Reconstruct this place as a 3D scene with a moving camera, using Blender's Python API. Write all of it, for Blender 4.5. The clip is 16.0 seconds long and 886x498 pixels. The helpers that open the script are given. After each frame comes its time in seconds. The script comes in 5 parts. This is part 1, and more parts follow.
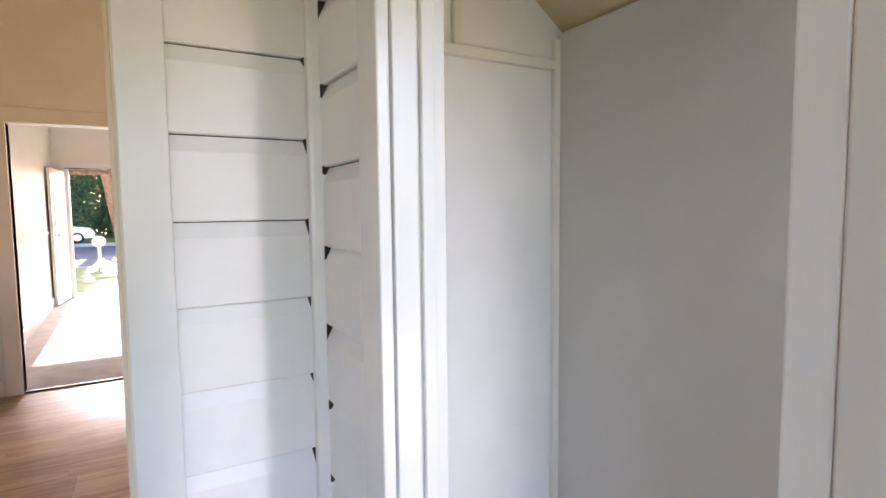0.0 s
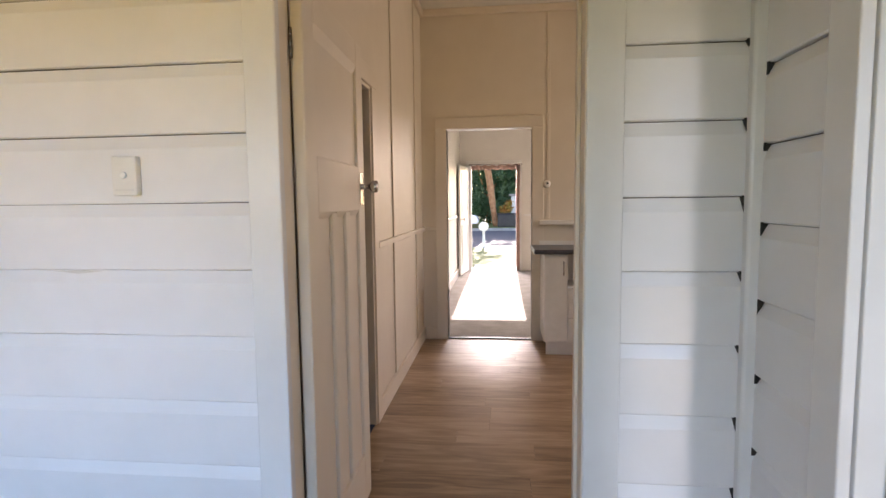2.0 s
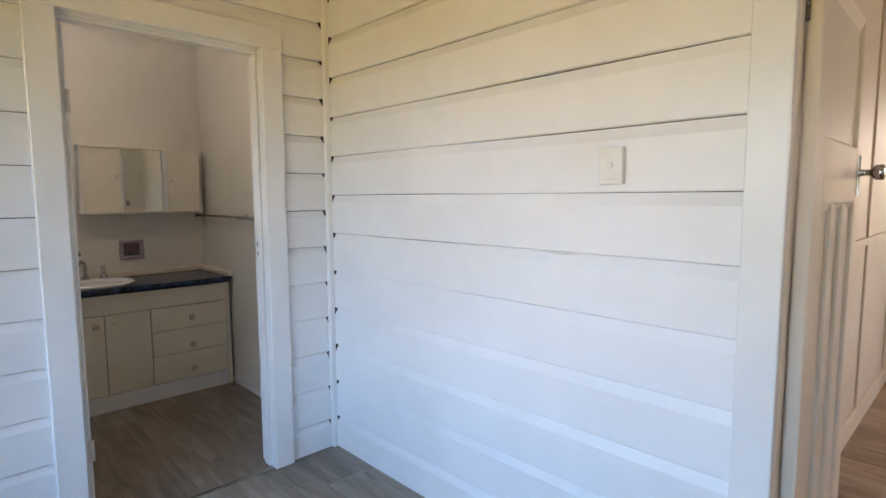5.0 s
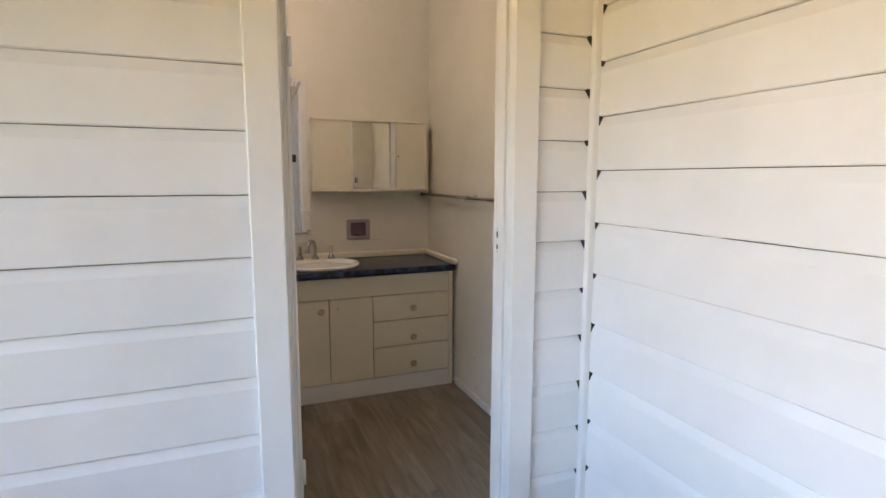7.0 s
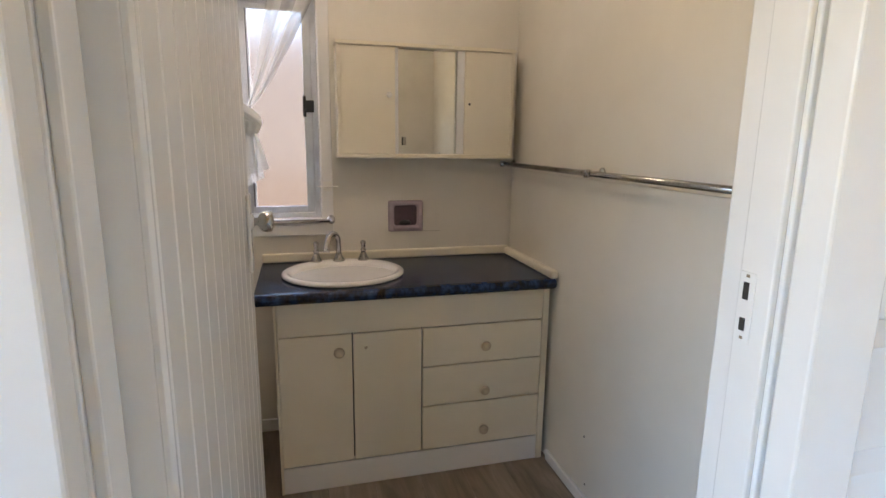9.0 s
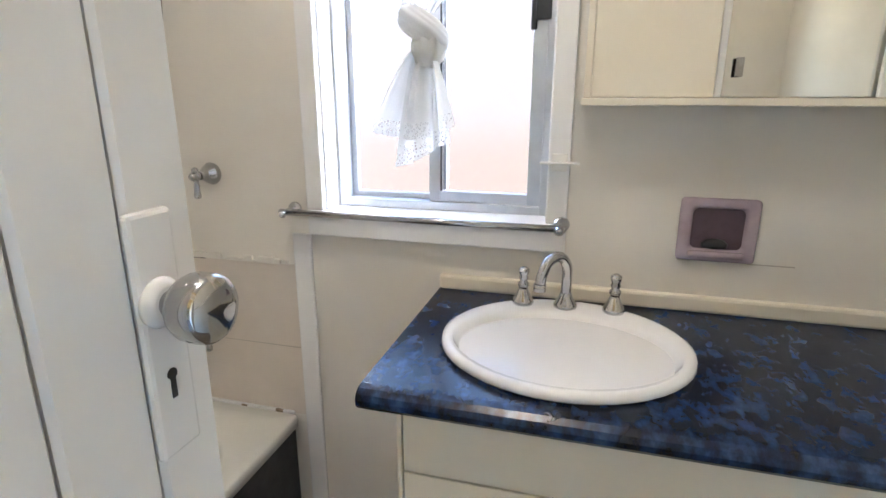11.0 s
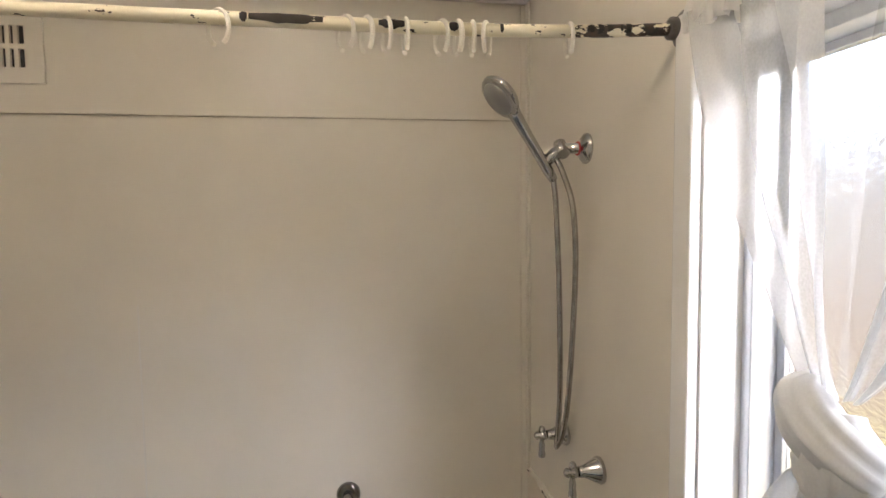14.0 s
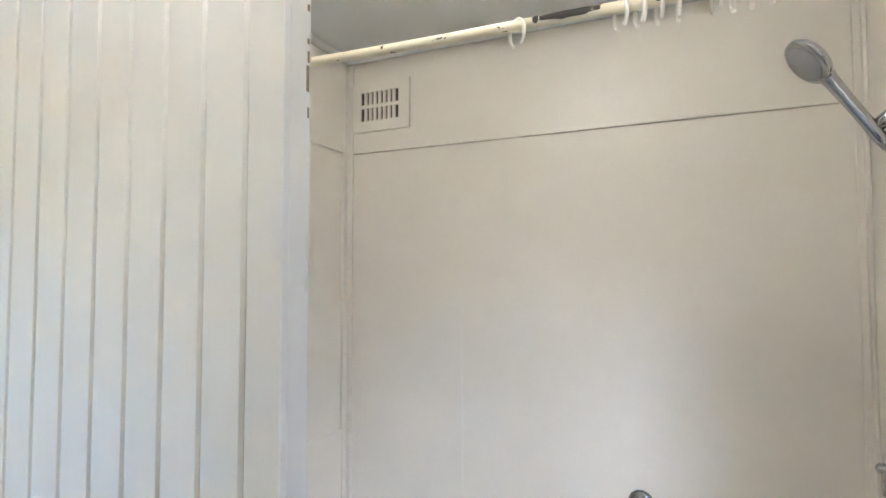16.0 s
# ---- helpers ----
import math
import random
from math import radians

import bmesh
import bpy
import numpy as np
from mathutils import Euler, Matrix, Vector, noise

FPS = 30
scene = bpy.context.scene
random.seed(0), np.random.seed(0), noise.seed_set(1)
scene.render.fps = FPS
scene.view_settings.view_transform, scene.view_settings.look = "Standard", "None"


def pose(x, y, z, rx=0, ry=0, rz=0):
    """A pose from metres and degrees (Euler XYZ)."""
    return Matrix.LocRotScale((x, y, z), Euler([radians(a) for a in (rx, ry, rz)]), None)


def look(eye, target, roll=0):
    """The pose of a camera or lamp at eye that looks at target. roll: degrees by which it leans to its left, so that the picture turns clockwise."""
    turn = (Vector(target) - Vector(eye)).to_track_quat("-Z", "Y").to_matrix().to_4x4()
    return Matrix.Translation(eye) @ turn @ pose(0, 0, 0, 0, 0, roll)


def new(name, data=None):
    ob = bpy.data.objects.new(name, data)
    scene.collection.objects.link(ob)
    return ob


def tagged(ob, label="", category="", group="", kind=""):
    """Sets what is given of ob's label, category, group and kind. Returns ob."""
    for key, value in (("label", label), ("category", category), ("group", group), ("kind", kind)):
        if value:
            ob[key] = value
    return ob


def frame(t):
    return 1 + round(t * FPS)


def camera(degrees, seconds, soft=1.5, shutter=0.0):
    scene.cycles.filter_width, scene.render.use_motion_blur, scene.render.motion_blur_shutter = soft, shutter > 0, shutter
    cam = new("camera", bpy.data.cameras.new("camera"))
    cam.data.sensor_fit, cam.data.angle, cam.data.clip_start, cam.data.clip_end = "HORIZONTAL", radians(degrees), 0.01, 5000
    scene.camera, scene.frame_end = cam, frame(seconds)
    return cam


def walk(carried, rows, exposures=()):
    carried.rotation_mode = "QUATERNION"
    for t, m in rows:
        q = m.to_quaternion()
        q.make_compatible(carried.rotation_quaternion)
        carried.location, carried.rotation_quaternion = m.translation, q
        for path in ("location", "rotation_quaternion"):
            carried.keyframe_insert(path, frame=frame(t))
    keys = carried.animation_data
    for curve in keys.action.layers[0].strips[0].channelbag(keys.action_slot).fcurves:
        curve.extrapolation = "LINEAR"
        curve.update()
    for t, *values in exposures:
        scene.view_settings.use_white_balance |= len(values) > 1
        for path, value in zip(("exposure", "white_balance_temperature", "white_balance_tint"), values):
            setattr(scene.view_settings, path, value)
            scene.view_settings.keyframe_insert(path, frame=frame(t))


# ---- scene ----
cam = camera(79.17, 16.0)
# seconds, x, y, z, yaw, pitch, roll
ROWS = [
    (0.0, -0.101, 0.030, 1.402, -30.20, -4.44, 0.62),
    (0.5, -0.189, -0.020, 1.391, -19.87, -4.91, 0.83),
    (1.0, -0.260, -0.050, 1.376, -10.01, -5.03, 0.75),
    (1.5, -0.303, -0.077, 1.371, -1.05, -5.00, 0.70),
    (2.0, -0.341, -0.104, 1.368, 6.22, -4.99, 0.65),
    (2.5, -0.380, -0.129, 1.370, 12.47, -4.99, 0.53),
    (3.0, -0.418, -0.148, 1.367, 18.36, -5.00, 0.61),
    (3.5, -0.461, -0.170, 1.355, 24.52, -4.98, 0.58),
    (4.0, -0.508, -0.172, 1.354, 31.25, -5.09, 0.46),
    (4.5, -0.554, -0.164, 1.355, 38.51, -5.32, 0.41),
    (5.0, -0.595, -0.158, 1.364, 46.15, -5.59, 0.28),
    (5.2, -0.618, -0.144, 1.366, 49.78, -5.51, 0.08),
    (7.3, -1.519, 0.129, 1.347, 68.84, -8.13, -0.12),
    (7.5, -1.639, 0.178, 1.356, 69.09, -8.49, -0.21),
    (8.0, -1.940, 0.289, 1.330, 69.90, -9.79, -0.10),
    (8.2, -2.074, 0.317, 1.328, 70.32, -10.11, -0.23),
    (10.3, -3.312, 0.597, 1.313, 92.10, -14.23, -0.55),
    (10.5, -3.437, 0.613, 1.304, 95.53, -14.84, -0.40),
    (11.0, -3.697, 0.619, 1.270, 105.48, -15.69, -0.07),
    (11.5, -3.912, 0.607, 1.286, 116.73, -16.15, -0.34),
    (12.0, -4.115, 0.601, 1.343, 128.88, -16.73, -0.28),
    (12.5, -4.247, 0.623, 1.395, 141.57, -15.99, 0.07),
    (13.0, -4.319, 0.655, 1.471, 152.69, -13.40, 0.78),
    (13.5, -4.331, 0.687, 1.589, 161.80, -9.51, 0.78),
    (14.0, -4.442, 0.716, 1.652, 171.31, -3.67, 0.67),
    (14.5, -4.524, 0.726, 1.658, 180.07, -0.04, 0.56),
    (15.0, -4.538, 0.775, 1.605, 188.45, 2.16, 0.15),
    (15.5, -4.540, 0.812, 1.537, 196.81, 2.69, 0.21),
    (16.0, -4.518, 0.822, 1.486, 204.24, 2.36, 0.04),
]
EXPO = [(0.0, 2.9, 6550, 30), (0.5, 2.66, 6300, 25), (1.0, 2.66, 6350, 25), (1.5, 2.5, 6600, 27), (3.0, 2.28, 6750, 28), (5.0, 2.52, 6450, 24), (7.3, 2.9, 7300, 27), (8.2, 2.98, 7300, 27),
        (10.3, 3.7, 5850, 18), (11.5, 4.12, 5800, 18), (12.0, 3.55, 5850, 17), (12.5, 3.28, 5900, 18), (13.0, 3.26, 5950, 17), (13.5, 3.26, 6400, 18), (14.0, 3.34, 6650, 20), (15.0, 3.52, 6750, 19),
        (15.5, 3.7, 6850, 19), (16.0, 4.02, 5600, 16)]
walk(cam, [(t, pose(x, y, z, 90 + pitch, roll, yaw)) for t, x, y, z, yaw, pitch, roll in ROWS], EXPO)

# ---------------------------------------------------------------- light
SUN_EL, SUN_AZ = 24.0, 0.0          # the sun stands over +y, in front of the house
world = bpy.data.worlds.new("world")
scene.world = world
world.use_nodes = True
wn = world.node_tree
sky = wn.nodes.new("ShaderNodeTexSky")
sky.sky_type, sky.sun_disc = "NISHITA", False
sky.sun_elevation, sky.sun_rotation = radians(SUN_EL), radians(SUN_AZ)
wn.links.new(sky.outputs[0], wn.nodes["Background"].inputs[0])
wn.nodes["Background"].inputs[1].default_value = 0.12


def lamp(name, kind, energy, m, color=(1, 1, 1), size=1.0, size_y=None):
    data = bpy.data.lights.new(name, kind)
    data.energy, data.color = energy, color
    if kind == "AREA":
        data.shape, data.size, data.size_y = "RECTANGLE", size, size_y or size
    ob = new(name, data)
    ob.matrix_world = m
    return ob


sun = lamp("sun", "SUN", 5.0, look((0, 40, 40 * math.tan(radians(SUN_EL))), (0, 0, 0)), (1.0, 0.93, 0.82))
sun.data.angle = radians(0.5)
# area lamps for sky light: the porch's open side and the bathroom window
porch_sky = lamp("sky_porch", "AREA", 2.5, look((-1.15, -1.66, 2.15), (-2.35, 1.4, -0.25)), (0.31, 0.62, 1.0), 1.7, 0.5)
# added warm lamp behind the viewer, tilted up to yellow the upper boards
porch_warm_fill = lamp("warm_fill_porch", "AREA", 2.5, look((-1.15, -1.68, 0.40), (-2.35, 1.4, 2.85)), (1.0, 0.70, 0.22), 1.7, 0.5)
porch_sky.data.spread = porch_warm_fill.data.spread = radians(70)
# fill lamp at an added kitchen window that is never seen
lamp("fill_kitchen", "AREA", 5.8, look((2.42, 4.3, 1.75), (-0.9, 2.6, 1.1)), (1.0, 0.86, 0.70), 1.1, 1.0)
# front room fill lamp, shining through an added window out of view
lamp("fill_front", "AREA", 12, look((1.75, 11.4, 2.45), (-0.6, 5.2, 0.9)), (1.0, 0.97, 0.92), 1.2, 0.5)
lamp("sky_bath", "AREA", 66.0, look((-8.4, 4.3, 3.9), (-4.9, 0.2, 1.3)), (0.88, 0.93, 1.0), 3.6, 1.8)
lamp("sky_bath_side", "AREA", 48.0, look((-8.6, 7.1, 4.7), (-4.85, 0.1, 1.35)), (0.92, 0.94, 1.0), 2.2, 3.2)
# two added lamps, cool and warm, light the small room beside the porch
lamp("sky_closet", "AREA", 5.0, look((1.20, -1.45, 2.45), (0.60, 1.2, 0.7)), (0.52, 0.75, 1.0), 0.18, 0.7)
lamp("warm_fill_closet", "AREA", 2.5, look((1.20, -1.45, 0.15), (0.60, 1.2, 2.0)), (1.0, 0.78, 0.44), 0.18, 0.7)
# thin lamp above view stands in for bright sky over the trees
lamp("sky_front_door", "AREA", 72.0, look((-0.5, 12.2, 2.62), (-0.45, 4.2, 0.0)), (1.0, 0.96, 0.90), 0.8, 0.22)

# ---------------------------------------------------------------- materials


def material(name):
    m = bpy.data.materials.new(name)
    m.use_nodes = True
    return m, m.node_tree, m.node_tree.nodes["Principled BSDF"]


def noise_node(t, scale, detail=3.0, rough=0.5, stretch=None, vector=None, distort=0.0):
    n = t.nodes.new("ShaderNodeTexNoise")
    n.inputs["Scale"].default_value, n.inputs["Detail"].default_value = scale, detail
    n.inputs["Roughness"].default_value, n.inputs["Distortion"].default_value = rough, distort
    if vector is None:
        vector = t.nodes.new("ShaderNodeTexCoord").outputs["Object"]
    if stretch:
        mp = t.nodes.new("ShaderNodeMapping")
        mp.inputs["Scale"].default_value = stretch
        t.links.new(vector, mp.inputs["Vector"])
        vector = mp.outputs[0]
    t.links.new(vector, n.inputs["Vector"])
    return n


def ramp(t, source, stops):
    r = t.nodes.new("ShaderNodeValToRGB")
    while len(r.color_ramp.elements) < len(stops):
        r.color_ramp.elements.new(0.5)
    for e, (p, c) in zip(r.color_ramp.elements, stops):
        e.position, e.color = p, (*c, 1) if len(c) == 3 else c
    t.links.new(source, r.inputs[0])
    return r.outputs[0]


def bump(t, b, height, strength, distance=0.002):
    n = t.nodes.new("ShaderNodeBump")
    n.inputs["Strength"].default_value, n.inputs["Distance"].default_value = strength, distance
    t.links.new(height, n.inputs["Height"])
    t.links.new(n.outputs[0], b.inputs["Normal"])


def surface(name, a, c, rough=0.5, scale=6.0, fine=120.0, relief=0.15, metal=0.0, spread=0.025, stretch=None, coat=0.0):
    """A surface whose colour drifts from a to c at a large scale, with a fine relief and uneven gloss."""
    m, t, b = material(name)
    big = noise_node(t, scale, 4.0, 0.6, stretch)
    t.links.new(ramp(t, big.outputs[0], [(0.35, a), (0.65, c)]), b.inputs["Base Color"])
    small = noise_node(t, fine, 3.0, 0.6, stretch)
    r = t.nodes.new("ShaderNodeMapRange")
    r.inputs["To Min"].default_value, r.inputs["To Max"].default_value = max(0.02, rough - spread), min(1, rough + spread)
    t.links.new(big.outputs[0], r.inputs["Value"])
    t.links.new(r.outputs[0], b.inputs["Roughness"])
    b.inputs["Metallic"].default_value = metal
    b.inputs["Coat Weight"].default_value = coat
    if relief:
        bump(t, b, small.outputs[0], relief)
    return m


def plank_vinyl(name, dark, mid, light, rough):
    m, t, b = material(name)
    info = t.nodes.new("ShaderNodeObjectInfo")
    tc = t.nodes.new("ShaderNodeTexCoord")
    add = t.nodes.new("ShaderNodeVectorMath")
    add.operation = "MULTIPLY_ADD"
    add.inputs[1].default_value = (1, 1, 1)
    comb = t.nodes.new("ShaderNodeCombineXYZ")
    mul = t.nodes.new("ShaderNodeMath")
    mul.operation, mul.inputs[1].default_value = "MULTIPLY", 37.0
    t.links.new(info.outputs["Random"], mul.inputs[0])
    for i in range(3):
        t.links.new(mul.outputs[0], comb.inputs[i])
    t.links.new(tc.outputs["Object"], add.inputs[0])
    t.links.new(comb.outputs[0], add.inputs[2])
    grain = noise_node(t, 6.0, 5.0, 0.55, (0.40, 3.0, 1), add.outputs[0], 0.9)
    fine = noise_node(t, 60.0, 4.0, 0.6, (0.12, 5.0, 1), add.outputs[0])
    mix = t.nodes.new("ShaderNodeMath")
    mix.operation = "ADD"
    half = t.nodes.new("ShaderNodeMath")
    half.operation, half.inputs[1].default_value = "MULTIPLY_ADD", 0.16
    half.inputs[2].default_value = -0.08
    t.links.new(fine.outputs[0], half.inputs[0])
    t.links.new(grain.outputs[0], mix.inputs[0])
    t.links.new(half.outputs[0], mix.inputs[1])
    tone = t.nodes.new("ShaderNodeMath")
    tone.operation, tone.inputs[1].default_value = "MULTIPLY_ADD", 0.22
    t.links.new(info.outputs["Random"], tone.inputs[0])
    off = t.nodes.new("ShaderNodeMath")
    off.operation, off.inputs[1].default_value = "ADD", -0.11
    t.links.new(mix.outputs[0], off.inputs[0])
    t.links.new(off.outputs[0], tone.inputs[2])
    t.links.new(ramp(t, tone.outputs[0], [(0.28, dark), (0.5, mid), (0.74, light)]), b.inputs["Base Color"])
    b.inputs["Roughness"].default_value = rough
    bump(t, b, fine.outputs[0], 0.12, 0.001)
    return m


WHITE = surface("white_gloss_paint", (0.76, 0.755, 0.735), (0.82, 0.815, 0.80), 0.34, 2.5, 45, 0.12)
TRIM = surface("white_trim_paint", (0.77, 0.765, 0.74), (0.83, 0.825, 0.80), 0.26, 3.0, 35, 0.12)
CREAM = surface("cream_wall_paint", (0.70, 0.675, 0.615), (0.76, 0.735, 0.675), 0.42, 1.6, 60, 0.14)
BEIGE = surface("beige_wall_paint", (0.69, 0.61, 0.49), (0.76, 0.68, 0.56), 0.46, 1.2, 50, 0.10)
BATHWALL = surface("bathroom_wall_paint", (0.70, 0.665, 0.585), (0.77, 0.735, 0.655), 0.36, 1.4, 55, 0.16)
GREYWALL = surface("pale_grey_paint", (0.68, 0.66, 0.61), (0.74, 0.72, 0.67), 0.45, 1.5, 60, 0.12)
# grey set darker than GREYWALL to carry the closet wall's shade
CLOSETSHADE = surface("shaded_grey_paint", (0.56, 0.54, 0.495), (0.63, 0.61, 0.56), 0.55, 1.3, 60, 0.12)
CEIL = surface("ceiling_paint", (0.66, 0.67, 0.65), (0.73, 0.74, 0.72), 0.6, 1.5, 50, 0.1)
CEIL_WARM = surface("ochre_ceiling_paint", (0.55, 0.42, 0.24), (0.63, 0.50, 0.31), 0.6, 1.5, 50, 0.1)
TILE = surface("beige_panel", (0.62, 0.555, 0.47), (0.69, 0.62, 0.53), 0.4, 3, 60, 0.15)
VANITY = surface("cream_laminate", (0.76, 0.70, 0.555), (0.81, 0.75, 0.61), 0.34, 2, 90, 0.04)
DARKGAP = surface("dark_gap", (0.02, 0.018, 0.015), (0.04, 0.035, 0.03), 0.9, 5, 50, 0.1)
ENAMEL = surface("cream_enamel", (0.78, 0.77, 0.695), (0.83, 0.82, 0.75), 0.16, 2.5, 60, 0.03, coat=0.3)
CERAMIC = surface("white_ceramic", (0.82, 0.81, 0.79), (0.86, 0.855, 0.84), 0.13, 3, 60, 0.02, coat=0.5)
CHROME = surface("chrome", (0.44, 0.44, 0.44), (0.53, 0.53, 0.525), 0.08, 20, 150, 0.0, 1.0, 0.02)
DULLCHROME = surface("worn_chrome", (0.36, 0.35, 0.335), (0.48, 0.47, 0.455), 0.2, 30, 160, 0.03, 1.0, 0.03)
# chrome darkened in colour to hold dark reflections the room does not give
DARKCHROME = surface("dark_chrome", (0.20, 0.195, 0.185), (0.29, 0.285, 0.275), 0.16, 25, 150, 0.02, 1.0, 0.03)
ALU = surface("aluminium", (0.58, 0.60, 0.63), (0.68, 0.70, 0.73), 0.36, 12, 160, 0.05, 0.9)
BLACK = surface("black_plastic", (0.012, 0.012, 0.013), (0.03, 0.03, 0.03), 0.4, 15, 90, 0.1)
MAUVE = surface("mauve_ceramic", (0.36, 0.29, 0.33), (0.45, 0.37, 0.41), 0.25, 12, 80, 0.1)
KNOBWOOD = surface("beige_knob", (0.45, 0.37, 0.26), (0.56, 0.47, 0.34), 0.4, 30, 120, 0.1)
PLASTIC = surface("white_plastic", (0.74, 0.72, 0.66), (0.80, 0.78, 0.72), 0.35, 8, 100, 0.05)
RINGWHITE = surface("cream_plastic", (0.78, 0.75, 0.66), (0.84, 0.81, 0.73), 0.4, 8, 100, 0.05)
BENCHTOP = surface("dark_bench_laminate", (0.03, 0.035, 0.05), (0.07, 0.075, 0.09), 0.3, 25, 90, 0.05)
BAREWOOD = surface("bare_wood", (0.20, 0.155, 0.10), (0.32, 0.25, 0.17), 0.8, 30, 120, 0.3)
JOINTLINE = surface("joint_line", (0.44, 0.40, 0.33), (0.52, 0.47, 0.40), 0.9, 20, 90, 0.2)
CARPET = surface("grey_carpet", (0.25, 0.23, 0.20), (0.33, 0.30, 0.27), 0.95, 5, 260, 0.9)
NAVY = surface("navy_carpet", (0.015, 0.03, 0.07), (0.03, 0.05, 0.10), 0.9, 5, 200, 0.7)
PINK = surface("dusty_pink_drape", (0.46, 0.29, 0.24), (0.56, 0.38, 0.32), 0.9, 10, 200, 0.5)
VINYL = plank_vinyl("grey_oak_vinyl", (0.13, 0.10, 0.072), (0.21, 0.168, 0.128), (0.31, 0.26, 0.205), 0.34)
KVINYL = plank_vinyl("brown_oak_vinyl", (0.19, 0.115, 0.06), (0.33, 0.215, 0.12), (0.46, 0.32, 0.195), 0.40)
GRASS = surface("grass", (0.10, 0.13, 0.025), (0.20, 0.21, 0.05), 0.9, 1.5, 30, 0.8)
DRYGRASS = surface("dry_grass", (0.09, 0.085, 0.03), (0.13, 0.12, 0.05), 0.9, 1.5, 30, 0.8)
ASPHALT = surface("asphalt", (0.045, 0.045, 0.05), (0.07, 0.07, 0.075), 0.8, 3, 60, 0.5)
CONCRETE = surface("concrete", (0.34, 0.32, 0.29), (0.44, 0.42, 0.38), 0.85, 3, 60, 0.4)
BARK = surface("orange_bark", (0.36, 0.15, 0.06), (0.52, 0.27, 0.13), 0.85, 4, 30, 0.8)
RENDERWALL = surface("peach_render", (0.62, 0.36, 0.20), (0.70, 0.44, 0.27), 0.9, 2, 40, 0.4)


def blue_marble():
    m, t, b = material("blue_marbled_laminate")
    a = noise_node(t, 26, 5, 0.6, (1, 1.3, 1), None, 0.15)
    c = noise_node(t, 60, 5, 0.6, (1, 1.6, 1), None, 0.2)
    mix = t.nodes.new("ShaderNodeMath")
    mix.operation = "MULTIPLY_ADD"
    mix.inputs[1].default_value = 0.35
    t.links.new(c.outputs[0], mix.inputs[0])
    t.links.new(a.outputs[0], mix.inputs[2])
    t.links.new(ramp(t, mix.outputs[0], [(0.54, (0.003, 0.006, 0.016)), (0.66, (0.007, 0.016, 0.044)), (0.78, (0.016, 0.039, 0.105)), (0.92, (0.032, 0.070, 0.155))]), b.inputs["Base Color"])
    b.inputs["Roughness"].default_value = 0.24
    b.inputs["Specular IOR Level"].default_value = 0.34
    bump(t, b, c.outputs[0], 0.05, 0.001)
    return m


def frosted():
    m, t, b = material("frosted_glass")
    b.inputs["Base Color"].default_value = (0.97, 0.98, 0.98, 1)
    b.inputs["Transmission Weight"].default_value = 1.0
    b.inputs["Roughness"].default_value = 0.22
    b.inputs["IOR"].default_value = 1.3
    a = noise_node(t, 130, 3, 0.5, None, None, 0.8)
    bump(t, b, a.outputs[0], 0.7, 0.0022)
    return m


def mirror():
    m, t, b = material("old_mirror")
    b.inputs["Metallic"].default_value = 1.0
    b.inputs["Roughness"].default_value = 0.02
    a = noise_node(t, 7, 4, 0.6)
    t.links.new(ramp(t, a.outputs[0], [(0.3, (0.76, 0.75, 0.68)), (0.6, (0.84, 0.83, 0.77))]), b.inputs["Base Color"])
    return m


def sheer(name, opacity):
    m, t, b = material(name)
    out = t.nodes["Material Output"]
    t.nodes.remove(b)
    tr = t.nodes.new("ShaderNodeBsdfTransparent")
    tl = t.nodes.new("ShaderNodeBsdfTranslucent")
    df = t.nodes.new("ShaderNodeBsdfDiffuse")
    df.inputs[0].default_value = tl.inputs[0].default_value = (0.76, 0.76, 0.74, 1)
    half = t.nodes.new("ShaderNodeMixShader")
    half.inputs[0].default_value = 0.66
    t.links.new(tl.outputs[0], half.inputs[1])
    t.links.new(df.outputs[0], half.inputs[2])
    weave = noise_node(t, 420, 2, 0.5, (1, 1, 0.6))
    fac = t.nodes.new("ShaderNodeMapRange")
    fac.inputs["From Min"].default_value, fac.inputs["From Max"].default_value = 0.3, 0.7
    fac.inputs["To Min"].default_value, fac.inputs["To Max"].default_value = opacity - 0.03, min(1.0, opacity + 0.03)
    t.links.new(weave.outputs[0], fac.inputs["Value"])
    mix = t.nodes.new("ShaderNodeMixShader")
    t.links.new(fac.outputs[0], mix.inputs[0])
    t.links.new(tr.outputs[0], mix.inputs[1])
    t.links.new(half.outputs[0], mix.inputs[2])
    t.links.new(mix.outputs[0], out.inputs[0])
    return m


